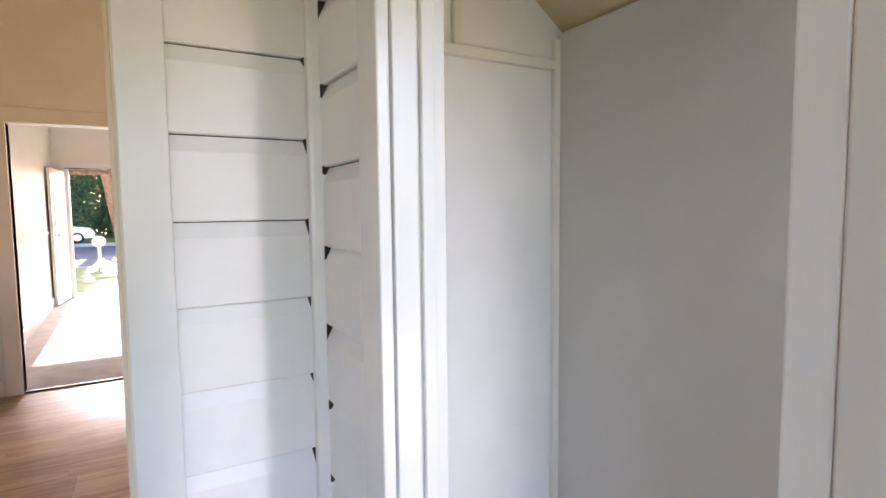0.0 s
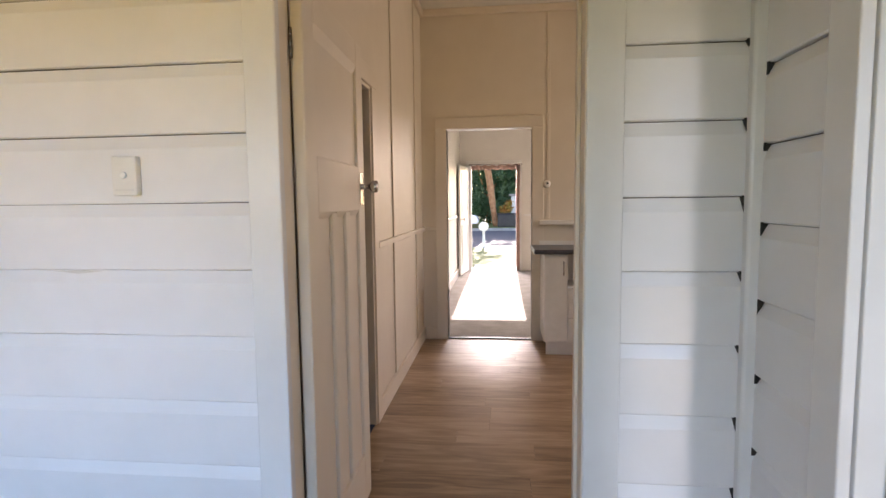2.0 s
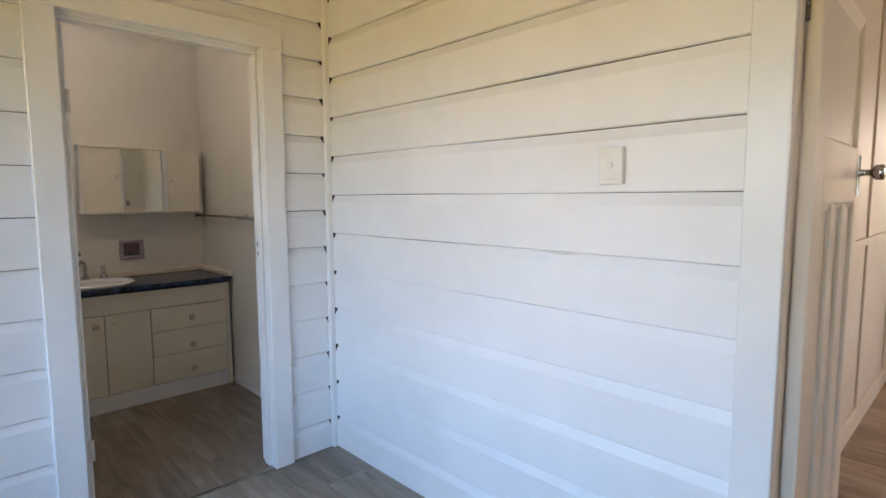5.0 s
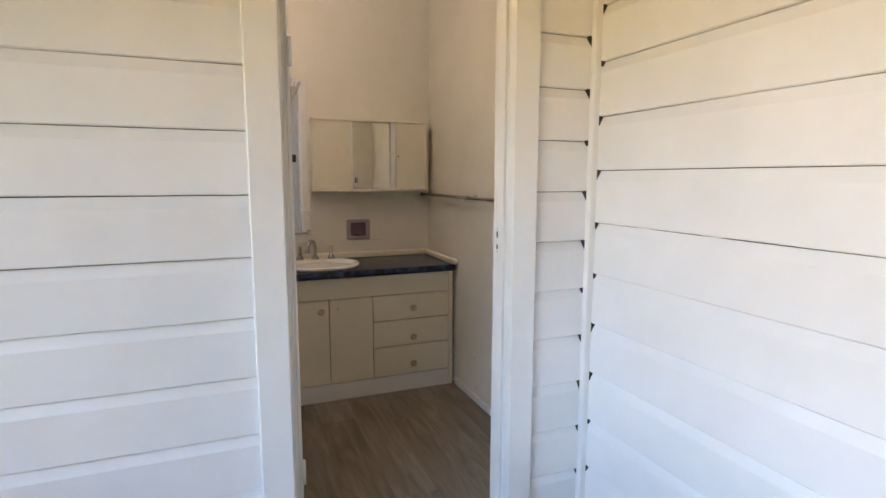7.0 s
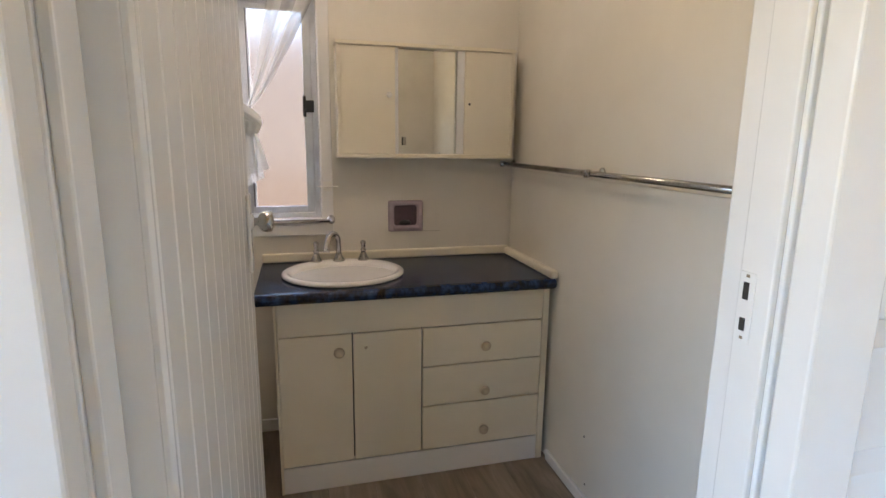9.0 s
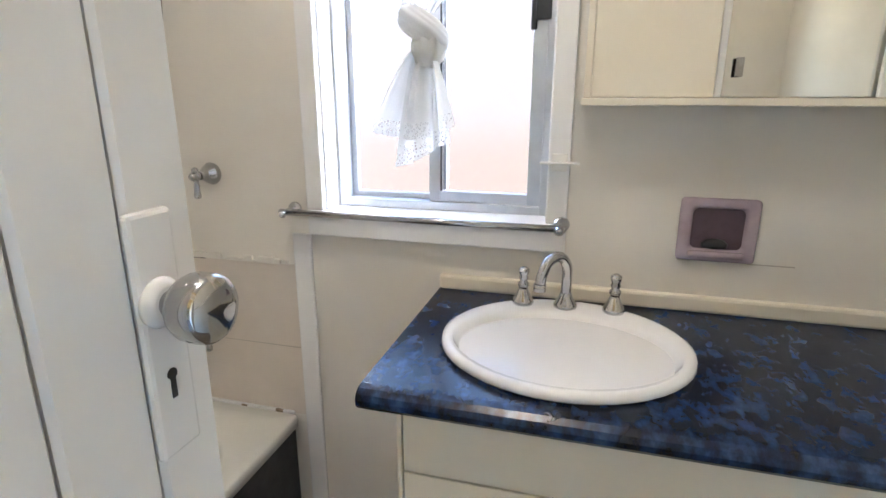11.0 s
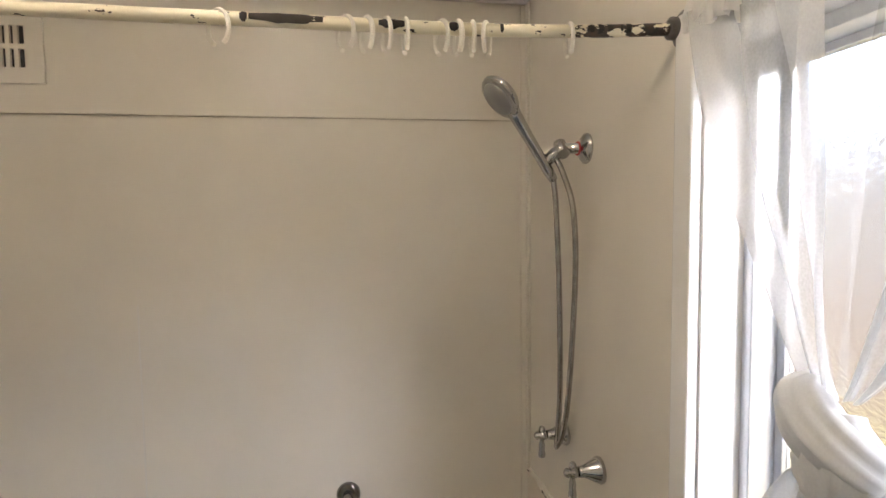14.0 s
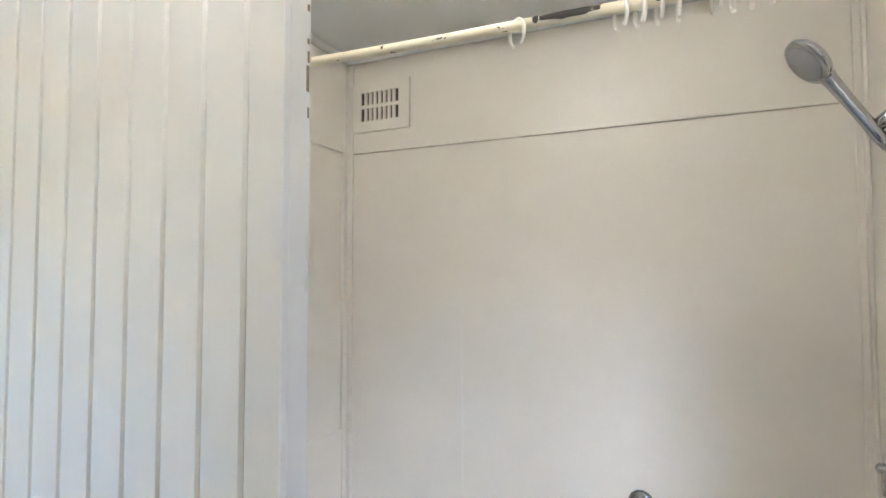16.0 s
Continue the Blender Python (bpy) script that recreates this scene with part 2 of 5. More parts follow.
def chipped_paint():
    """Cream paint, flaked to dark metal in patches, with rust towards the wall end of the rod."""
    m, t, b = material("chipped_rod_paint")
    tc = t.nodes.new("ShaderNodeTexCoord").outputs["Object"]
    sep = t.nodes.new("ShaderNodeSeparateXYZ")
    t.links.new(tc, sep.inputs[0])
    n = noise_node(t, 26, 4, 0.6, (1, 2.5, 2.5), tc)
    mr = t.nodes.new("ShaderNodeMapRange")
    mr.inputs["From Min"].default_value, mr.inputs["From Max"].default_value = -4.97, -4.2
    t.links.new(sep.outputs[0], mr.inputs["Value"])
    wear = ramp(t, mr.outputs[0], [(0.0, (0.56,) * 3), (0.20, (0.53,) * 3), (0.25, (0.39,) * 3), (1.0, (0.36,) * 3)])
    less = t.nodes.new("ShaderNodeMath")
    less.operation = "LESS_THAN"
    t.links.new(n.outputs[0], less.inputs[0])
    t.links.new(wear, less.inputs[1])
    rust = noise_node(t, 60, 4, 0.6, None, tc)
    metal = ramp(t, rust.outputs[0], [(0.4, (0.02, 0.017, 0.014)), (0.7, (0.07, 0.035, 0.02))])
    mix = t.nodes.new("ShaderNodeMix")
    mix.data_type = "RGBA"
    t.links.new(less.outputs[0], mix.inputs[0])
    mix.inputs[6].default_value = (0.76, 0.70, 0.53, 1)
    t.links.new(metal, mix.inputs[7])
    t.links.new(mix.outputs[2], b.inputs["Base Color"])
    b.inputs["Roughness"].default_value = 0.4
    bump(t, b, less.outputs[0], 0.5, -0.001)
    return m


def leaf_green():
    """Thin leaves that let some light through."""
    m, t, b = material("leaf")
    col = ramp(t, noise_node(t, 0.9, 3).outputs[0], [(0.3, (0.12, 0.23, 0.12)), (0.7, (0.24, 0.36, 0.20))])
    t.links.new(col, b.inputs["Base Color"])
    b.inputs["Roughness"].default_value = 0.55
    tl = t.nodes.new("ShaderNodeBsdfTranslucent")
    t.links.new(col, tl.inputs[0])
    mix = t.nodes.new("ShaderNodeMixShader")
    mix.inputs[0].default_value = 0.68
    t.links.new(b.outputs[0], mix.inputs[1])
    t.links.new(tl.outputs[0], mix.inputs[2])
    t.links.new(mix.outputs[0], t.nodes["Material Output"].inputs[0])
    return m


def lace(name, scale, stops):
    """Sheer cloth whose threads thicken into a pattern: stops are (distance from a cell's heart, opacity)."""
    m = sheer(name, 0.9)
    t = m.node_tree
    vor = t.nodes.new("ShaderNodeTexVoronoi")
    vor.inputs["Scale"].default_value = scale
    t.links.new(t.nodes.new("ShaderNodeTexCoord").outputs["Object"], vor.inputs["Vector"])
    mix = [n for n in t.nodes if n.type == "MIX_SHADER" and n.outputs[0].links[0].to_node.type == "OUTPUT_MATERIAL"][0]
    t.links.new(ramp(t, vor.outputs["Distance"], [(p, (o,) * 3) for p, o in stops]), mix.inputs[0])
    return m


LEAF = leaf_green()
BLUE, FROST, MIRROR = blue_marble(), frosted(), mirror()
SHEER, THIN, KNOTCLOTH = sheer("sheer_voile", 0.38), sheer("thin_voile", 0.15), sheer("bunched_voile", 0.95)
HEM = sheer("voile_hem", 0.55)


LACE = lace("lace_edging", 150, ((0.30, 0.15), (0.40, 0.95)))
RODPAINT = chipped_paint()

# ---------------------------------------------------------------- mesh helpers


def box(bm, x0, x1, y0, y1, z0, z1, bev=0.0):
    vs = bmesh.ops.create_cube(bm, size=1.0)["verts"]
    sx, sy, sz = abs(x1 - x0), abs(y1 - y0), abs(z1 - z0)
    for v in vs:
        v.co = Vector(((x0 + x1) / 2 + v.co.x * sx, (y0 + y1) / 2 + v.co.y * sy, (z0 + z1) / 2 + v.co.z * sz))
    if bev:
        es = list({e for v in vs for e in v.link_edges})
        bmesh.ops.bevel(bm, geom=es, offset=min(bev, 0.45 * min(sx, sy, sz)), segments=2, profile=0.5, affect="EDGES")
    return bm


def boxes(*rows, bev=0.0):
    bm = bmesh.new()
    for r in rows:
        box(bm, *r, bev=bev)
    return bm


def loft(bm, rings, closed=True, caps=True, smooth=True):
    made = [[bm.verts.new(p) for p in ring] for ring in rings]
    n = len(made[0])
    for a, b in zip(made, made[1:]):
        for i in range(n if closed else n - 1):
            j = (i + 1) % n
            f = bm.faces.new((a[i], a[j], b[j], b[i]))
            f.smooth = smooth
    if closed and caps:
        bm.faces.new(made[0][::-1])
        bm.faces.new(made[-1])
    return bm


def tube(bm, points, radius, seg=12, caps=True):
    pts = [Vector(p) for p in points]
    rings, up = [], None
    for i, p in enumerate(pts):
        d = (pts[min(i + 1, len(pts) - 1)] - pts[max(i - 1, 0)]).normalized()
        if up is None:
            up = d.orthogonal().normalized()
        up = (up - d * up.dot(d)).normalized()
        side = d.cross(up)
        r = radius[i] if isinstance(radius, (list, tuple)) else radius
        rings.append([p + r * (math.cos(a) * up + math.sin(a) * side) for a in (2 * math.pi * k / seg for k in range(seg))])
    return loft(bm, rings, True, caps)


def lathe(bm, profile, m, seg=24):
    """profile: (radius, height) from the base up, turned about the z of m."""
    rings = [[m @ Vector((r * math.cos(a), r * math.sin(a), h)) for a in (2 * math.pi * k / seg for k in range(seg))] for r, h in profile]
    return loft(bm, rings, True, True)


def spline(points, n=6):
    """A smooth line through points (Catmull-Rom)."""
    p = [Vector(q) for q in points]
    p = [2 * p[0] - p[1]] + p + [2 * p[-1] - p[-2]]
    out = []
    for i in range(1, len(p) - 2):
        for k in range(n):
            t = k / n
            a, b, c, d = p[i - 1:i + 3]
            out.append(0.5 * (2 * b + (c - a) * t + (2 * a - 5 * b + 4 * c - d) * t * t + (3 * b - a - 3 * c + d) * t ** 3))
    return out + [p[-2]]


def mesh_of(name, bm, mat):
    bmesh.ops.recalc_face_normals(bm, faces=bm.faces)
    me = bpy.data.meshes.new(name)
    bm.to_mesh(me)
    bm.free()
    me.materials.append(mat)
    return me


def part(name, bm, mat, parent=None, label=""):
    ob = new(name, mesh_of(name, bm, mat))
    if parent is not None:
        ob.parent = parent
        if parent.parent is None:
            ob.matrix_parent_inverse = Matrix.Translation(-parent.location)
    if label:
        ob["label"] = label
    return ob


def thing(name, at, label, category, group="", kind=""):
    ob = new(name)
    ob.location = at
    ob.empty_display_size = 0.05
    return tagged(ob, label, category, group, kind)


def setting(name, bm, mat, label="", category=""):
    return tagged(part(name, bm, mat), label, category, kind="structure")


def pierced(axis, a0, a1, u0, u1, z0, z1, holes=()):
    """A wall slab, from a0 to a1 along axis ('x' or 'y'), u0 to u1 across, with openings (u0, u1, z0, z1) that do not overlap."""
    bm = bmesh.new()

    def add(ua, ub, za, zb):
        if ub - ua > 1e-4 and zb - za > 1e-4:
            box(bm, a0, a1, ua, ub, za, zb) if axis == "x" else box(bm, ua, ub, a0, a1, za, zb)

    u = u0
    for h0, h1, g0, g1 in sorted(holes):
        add(u, h0, z0, z1)
        add(h0, h1, z0, g0)
        add(h0, h1, g1, z1)
        u = h1
    add(u, u1, z0, z1)
    return bm


# ---------------------------------------------------------------- weatherboards


def weatherboards(wall, axis, face, out, u0, u1, z0, z1, PITCH=0.2, FIRST=-0.025, bead=None):
    """Chamfered boards laid on a wall. out: +1 or -1, the way that the face looks along axis."""
    k = math.floor((z0 - FIRST) / PITCH)
    # dark sheet behind the boards puts the joints' shade into colour
    a, b = sorted((face, face + out * 0.0006))
    part("backing", boxes((a, b, u0, u1, z0, z1) if axis == "x" else (u0, u1, a, b, z0, z1)), DARKGAP, wall)
    z = FIRST + k * PITCH
    while z < z1 - 0.004:
        lo, hi = max(z, z0), min(z + PITCH, z1)
        if hi - lo > 0.012:
            wob = 0.0015 * math.sin(z * 9 + u0 * 5)
            cham = max(lo + 0.004, min(z + PITCH * 0.80, hi - 0.002))
            prof = [(0.001, lo), (0.017, lo), (0.0205, lo + 0.004), (0.0195 + wob, cham), (0.0055, hi - 0.0027), (0.001, hi - 0.0027)]
            bm = bmesh.new()
            n = 3 if u1 - u0 > 0.6 else 1
            rings = []
            for i in range(n + 1):
                u = u0 + (u1 - u0) * i / n
                sag = 0.0016 * math.sin(u * 3.1 + z * 7)
                ring = [(face + out * d, u, h + (sag if 0 < i < n else 0)) for d, h in prof]
                rings.append([Vector(q) if axis == "x" else Vector((q[1], q[0], q[2])) for q in ring])
            loft(bm, rings, True, True, False)
            part("weatherboard", bm, WHITE, wall)
            # solid dark wedges painted for the shade in notches beside the bead
            if bead is not None and hi == z + PITCH:
                u, way = bead
                dz, du = 0.030 + 0.012 * math.sin(z * 23), 0.010 + 0.004 * math.sin(z * 31)
                tri = [(u, hi + 0.002), (u, hi - dz), (u - way * du, hi + 0.002)]
                gap = bmesh.new()
                loft(gap, [[Vector((face + out * d, q, h)) if axis == "x" else Vector((q, face + out * d, h)) for q, h in tri] for d in (0.002, 0.0207)], True, True, False)
                part("joint_mark", gap, DARKGAP, wall)
        z += PITCH


# ---------------------------------------------------------------- porch
PW = -3.06       # sheathing behind the west boards
PN = 1.402       # sheathing behind the north boards
north = setting("wall_north_porch", pierced("y", PN, 1.55, -3.19, 0.47, 0, 2.6, [(-0.998, -0.098, 0, 2.10)]), WHITE, "white painted timber wall clad in chamfered weatherboards", "wall")
west = setting("wall_west_porch", pierced("x", -3.19, PW - 0.02, -1.75, PN, 0, 2.6, [(0.20, 1.045, 0, 2.09)]), WHITE, "white painted weatherboard wall with a bathroom doorway", "wall")
east = setting("wall_east_porch", pierced("x", 0.34, 0.47, -1.75, PN, 0, 2.6, [(0.225, 1.0, 0, 2.07)]), WHITE, "white painted weatherboard wall with a narrow doorway", "wall")
setting("wall_south_porch", pierced("y", -1.90, -1.75, -3.30, 0.47, 0, 2.6, [(-2.9, 0.2, 0.6, 2.15)]), WHITE, "white painted wall with a wide opening", "wall")
setting("ceiling_porch", boxes((-3.3, 0.47, -1.9, 1.40, 2.6, 2.66)), CEIL_WARM, "ochre painted flat ceiling", "ceiling")


def floor_planks(name, x0, x1, y0, y1, z, mat, label, width=0.18, length=1.22, seed=1):
    base = setting(name, boxes((x0, x1, y0, y1, z - 0.06, z - 0.004)), DARKGAP, label, "floor")
    rng = random.Random(seed)
    shared = {}
    y = y0
    while y < y1 - 0.01:
        w = min(width, y1 - y)
        x = x0 - rng.uniform(0.05, length - 0.15)
        while x < x1 - 0.005:
            a, b = max(x, x0), min(x + length, x1)
            x += length
            if b - a < 0.01:
                continue
            key = (round(b - a, 3), round(w, 3))
            if key not in shared:
                bm = boxes((0, b - a - 0.0012, 0, w - 0.0012, -0.004, 0))
                shared[key] = mesh_of("plank", bm, mat)
            ob = new("plank", shared[key])
            ob.parent = base
            ob.location = (a, y, z)
        y += w
    return base


# trims: door casings, jamb linings, corner beads
def casing(name, axis, face, out, u0, u1, top, width, label, depth=0.022, left=True, right=True, mat=None):
    """Three boards round an opening u0..u1, standing proud of a wall face."""
    th = thing(name, (0, 0, 0), label, "door frame", kind="structure")
    a, b = sorted((face, face + out * depth))

    def board(nm, ua, ub, za, zb):
        part(nm, boxes((a, b, ua, ub, za, zb) if axis == "x" else (ua, ub, a, b, za, zb), bev=0.004), mat or TRIM, th)

    if left:
        board("side_board", u0 - width, u0, 0.0, top)
    if right:
        board("side_board", u1, u1 + width, 0.0, top)
    board("head_board", u0 - (width if left else 0), u1 + (width if right else 0), top, top + width)
    return th


# bathroom doorway seen from the porch
casing("door_frame_1", "x", PW - 0.02, 1, 0.228, 1.018, 2.063, 0.10, "wide white glossy casing round the bathroom doorway", 0.045)
lin = thing("door_lining_1", (0, 0, 0), "white painted jamb lining with chipped rebate", "door frame", kind="structure")
for nm, r in (("jamb", (-3.195, PW - 0.03, 0.20, 0.226, 0, 2.055)), ("jamb", (-3.195, PW - 0.03, 1.022, 1.045, 0, 2.055)), ("head", (-3.195, PW - 0.03, 0.20, 1.045, 2.055, 2.09)),
              ("stop", (-3.150, -3.095, 0.226, 0.240, 0, 2.041)), ("stop", (-3.150, -3.095, 1.010, 1.022, 0, 2.041)), ("stop", (-3.150, -3.095, 0.226, 1.022, 2.041, 2.055))):
    part(nm, boxes(r, bev=0.003), TRIM, lin)
strike = thing("strike_plate", (-3.13, 1.010, 1.1), "white painted strike plate with two dark slots in the jamb", "strike plate")
part("plate", boxes((-3.146, -3.120, 1.0082, 1.0098, 1.060, 1.160), bev=0.0007), TRIM, strike, "steel plate under white paint")
part("slot", boxes((-3.138, -3.129, 1.0072, 1.0084, 1.078, 1.096)), DARKGAP, strike)
part("slot", boxes((-3.138, -3.129, 1.0072, 1.0084, 1.122, 1.146)), DARKGAP, strike)
for cz in (1.066, 1.153):
    part("chip", boxes((-3.135, -3.130, 1.0074, 1.0083, cz, cz + 0.004)), BAREWOOD, strike)
for w in (north,):
    weatherboards(w, "y", PN, -1, -3.038, -1.061, 0.0, 2.6, bead=(-3.038, -1))
    weatherboards(w, "y", PN, -1, -1.061, -0.021, 2.205, 2.6)
    weatherboards(w, "y", PN, -1, -0.021, 0.290, 0.0, 2.6, bead=(0.290, 1))
weatherboards(west, "x", PW - 0.02, 1, -1.75, 0.128, 0.0, 2.6, 0.19, -0.035)
weatherboards(west, "x", PW - 0.02, 1, 0.128, 1.118, 2.165, 2.6, 0.19, -0.035)
weatherboards(west, "x", PW - 0.02, 1, 1.118, 1.352, 0.0, 2.6, 0.19, -0.035, (1.352, 1))
weatherboards(east, "x", 0.34, -1, 1.085, 1.352, 0.0, 2.6, 0.2, -0.094, (1.352, 1))
weatherboards(east, "x", 0.34, -1, -1.75, 0.105, 0.0, 2.6, 0.2, -0.094)
for nm, r in (("corner_bead", (-3.079, -3.038, 1.352, 1.400, 0, 2.6)), ("corner_bead", (0.290, 0.338, 1.352, 1.400, 0, 2.6))):
    tagged(part(nm, boxes(r, bev=0.008), TRIM), "white painted corner stop bead between weatherboards", "trim", kind="structure")

# kitchen doorway seen from the porch
casing("door_frame_2", "y", PN, -1, -0.965, -0.118, 2.10, 0.098, "wide white casing round the kitchen doorway", 0.034)
lin = thing("door_lining_2", (0, 0, 0), "beige painted kitchen door jamb lining with a dark hinge gap", "door frame", kind="structure")
for nm, r in (("jamb", (-0.998, -0.974, PN - 0.03, 1.490, 0, 2.075)), ("jamb", (-0.122, -0.098, PN - 0.03, 1.55, 0, 2.075)), ("head", (-0.998, -0.098, PN - 0.03, 1.55, 2.075, 2.10)),
              ("stop", (-0.134, -0.122, 1.44, 1.475, 0, 2.065)), ("stop", (-0.974, -0.134, 1.44, 1.475, 2.062, 2.075))):
    part(nm, boxes(r, bev=0.003), BEIGE, lin)
# dark sheet at the back of the hinge gap, coloured for its shade
part("rebate", boxes((-0.9982, -0.994, 1.490, 1.55, 0, 2.075)), BAREWOOD, lin)

# narrow doorway to the closet
casing("door_frame_3", "x", 0.34, -1, 0.245, 0.985, 2.05, 0.10, "white casing round a narrow closet doorway", 0.028, left=False)
lin = thing("door_lining_3", (0, 0, 0), "white painted closet door jamb lining with dark gap", "door frame", kind="structure")
for nm, r in (("jamb", (0.3435, 0.46, 0.981, 1.0, 0, 2.05)), ("jamb", (0.318, 0.46, 0.208, 0.245, 0, 2.05)), ("head", (0.3435, 0.46, 0.245, 1.0, 2.052, 2.07)), ("stop", (0.40, 0.43, 0.968, 0.981, 0, 2.04))):
    part(nm, boxes(r, bev=0.003), TRIM, lin)
part("side_board", boxes((0.316, 0.34, 0.105, 0.208, 0, 2.05), bev=0.003), GREYWALL, lin)

# closet
setting("wall_north_closet", boxes((0.47, 1.25, 1.37, 1.40, 0, 2.6)), WHITE, "white painted sheeted closet wall", "wall")
setting("wall_east_closet", boxes((1.108, 1.25, -0.3, 1.37, 0, 1.95)), CLOSETSHADE, "plain pale grey closet wall", "wall")
# tall opening is added, out of view, for the two lamps behind it
setting("wall_south_closet", pierced("y", -0.3, -0.2, 0.47, 1.108, 0, 2.6, [(0.53, 1.08, 0.0, 2.05)]), GREYWALL, "plain pale grey closet wall", "wall")
bm = bmesh.new()
loft(bm, [[Vector((x, y, z)) for x, z in ((0.47, 2.45), (1.25, 1.87), (1.25, 1.91), (0.47, 2.49))] for y in (-0.3, 1.372)], True, True, False)
setting("ceiling_closet", bm, CEIL_WARM, "ochre painted sloping closet ceiling", "ceiling")
rail = thing("cover_strip_1", (0.8, 1.36, 1.84), "cream painted timber cover strips on the closet wall", "trim", kind="structure")
part("rail", boxes((0.47, 1.083, 1.346, 1.37, 1.832, 1.862), bev=0.003), CREAM, rail)
part("batten", boxes((0.712, 0.738, 1.352, 1.37, 1.862, 2.4), bev=0.003), CREAM, rail)
part("corner_strip", boxes((1.083, 1.108, 1.350, 1.37, 0, 1.93), bev=0.003), CREAM, rail)

for jx, jz, jw, jh in ((-1.70, 1.168, 0.16, 0.008), (-2.88, 1.175, 0.22, 0.005), (-2.55, 1.173, 0.12, 0.003)):
    bm = bmesh.new()
    loft(bm, [[Vector((jx + jw * q, y, jz + dz)) for q, dz in ((0, 0.004), (0.5, 0.004 - jh), (1, 0.004), (0.5, 0.006))] for y in (PN - 0.019, PN - 0.0208)], True, True, False)
    part("joint_mark", bm, GREYWALL, north)

# light switch by the kitchen door
sw = thing("light_switch", (-1.434, 1.382, 1.40), "white plastic light switch with a round button", "light switch")
part("plate", boxes((-1.473, -1.395, 1.358, 1.3815, 1.398, 1.512), bev=0.004), PLASTIC, sw)
bm = bmesh.new()
lathe(bm, [(0.010, 0), (0.010, 0.004), (0.008, 0.0055)], pose(-1.434, 1.3575, 1.457, 90, 0, 0), 20)
part("button", bm, PLASTIC, sw)
part("label_strip", boxes((-1.462, -1.406, 1.3568, 1.3582, 1.411, 1.417)), GREYWALL, sw)

# ---------------------------------------------------------------- kitchen
KW = -1.12
setting("wall_west_kitchen", pierced("x", -1.25, KW, 1.55, 5.30, 0, 3.4, [(2.33, 3.055, 0, 2.05)]), BEIGE, "beige gloss painted sheeted wall", "wall")
setting("wall_north_kitchen", pierced("y", 5.16, 5.28, -1.25, 2.55, 0, 3.4, [(-0.875, -0.05, 0, 2.073)]), BEIGE, "beige gloss painted sheeted wall with a doorway", "wall")
# the opening is added, out of view, for the kitchen fill lamp
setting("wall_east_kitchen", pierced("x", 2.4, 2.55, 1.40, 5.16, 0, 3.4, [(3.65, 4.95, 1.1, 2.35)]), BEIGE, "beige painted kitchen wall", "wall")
setting("wall_south_kitchen", boxes((0.47, 2.4, 1.40, 1.55, 0, 3.4)), BEIGE, "beige painted kitchen wall", "wall")
setting("wall_upper_kitchen", boxes((-1.25, 0.47, 1.42, 1.55, 2.601, 3.4)), BEIGE, "beige painted wall above the back door", "wall")
setting("ceiling_kitchen", boxes((-1.25, 2.55, 1.40, 5.30, 3.20, 3.26)), CREAM, "cream painted high kitchen ceiling", "ceiling")
corn = thing("cornice_kitchen", (0, 5.1, 3.1), "beige painted timber cornice", "trim", kind="structure")
part("strip", boxes((KW, 2.4, 5.12, 5.16, 3.135, 3.20), bev=0.01), BEIGE, corn)
part("strip", boxes((KW, KW + 0.04, 1.55, 5.12, 3.135, 3.20), bev=0.01), BEIGE, corn)
casing("door_frame_4", "x", KW, 1, 2.33, 3.055, 2.05, 0.105, "beige gloss casing round a dark side doorway", 0.022, mat=BEIGE)
lin = thing("door_lining_4", (0, 0, 0), "beige painted jamb lining of the side doorway", "door frame", kind="structure")
for nm, r in (("jamb", (-1.25, KW + 0.01, 2.33, 2.35, 0, 2.03)), ("jamb", (-1.25, KW + 0.01, 3.035, 3.055, 0, 2.03)), ("head", (-1.25, KW + 0.01, 2.33, 3.055, 2.03, 2.05))):
    part(nm, boxes(r, bev=0.003), BEIGE, lin)
casing("door_frame_5", "y", 5.16, -1, -0.875, -0.05, 2.073, 0.11, "beige gloss casing round the hall doorway", 0.022, mat=BEIGE)
lin = thing("door_lining_5", (0, 0, 0), "pale painted jamb lining of the hall doorway", "door frame", kind="structure")
for nm, r in (("jamb", (-0.895, -0.875, 5.15, 5.29, 0, 2.07)), ("jamb", (-0.05, -0.03, 5.15, 5.29, 0, 2.07)), ("head", (-0.895, -0.03, 5.15, 5.29, 2.07, 2.09))):
    part(nm, boxes(r, bev=0.003), TRIM, lin)
wains = thing("chair_rail_kitchen", (KW, 4, 1.1), "beige gloss chair rail and cover battens", "trim", kind="structure")
part("rail", boxes((KW, KW + 0.026, 3.16, 5.16, 1.085, 1.125), bev=0.006), BEIGE, wains)
part("rail", boxes((KW + 0.026, -0.985, 5.138, 5.16, 1.085, 1.125), bev=0.006), BEIGE, wains)
for y in (3.70, 4.72):
    part("batten", boxes((KW, KW + 0.012, y - 0.02, y + 0.02, 1.125, 3.13), bev=0.003), BEIGE, wains)
    part("batten", boxes((KW, KW + 0.012, y - 0.02, y + 0.02, 0.12, 1.085), bev=0.003), BEIGE, wains)
part("batten", boxes((0.090, 0.120, 5.154, 5.16, 1.20, 3.13), bev=0.003), BEIGE, wains)
sk = thing("baseboard_kitchen", (KW, 4, 0), "beige gloss timber baseboard", "baseboard", kind="structure")
part("board", boxes((KW, KW + 0.02, 3.16, 5.16, 0, 0.12), bev=0.005), BEIGE, sk)
part("board", boxes((KW + 0.02, -0.985, 5.14, 5.16, 0, 0.12), bev=0.005), BEIGE, sk)
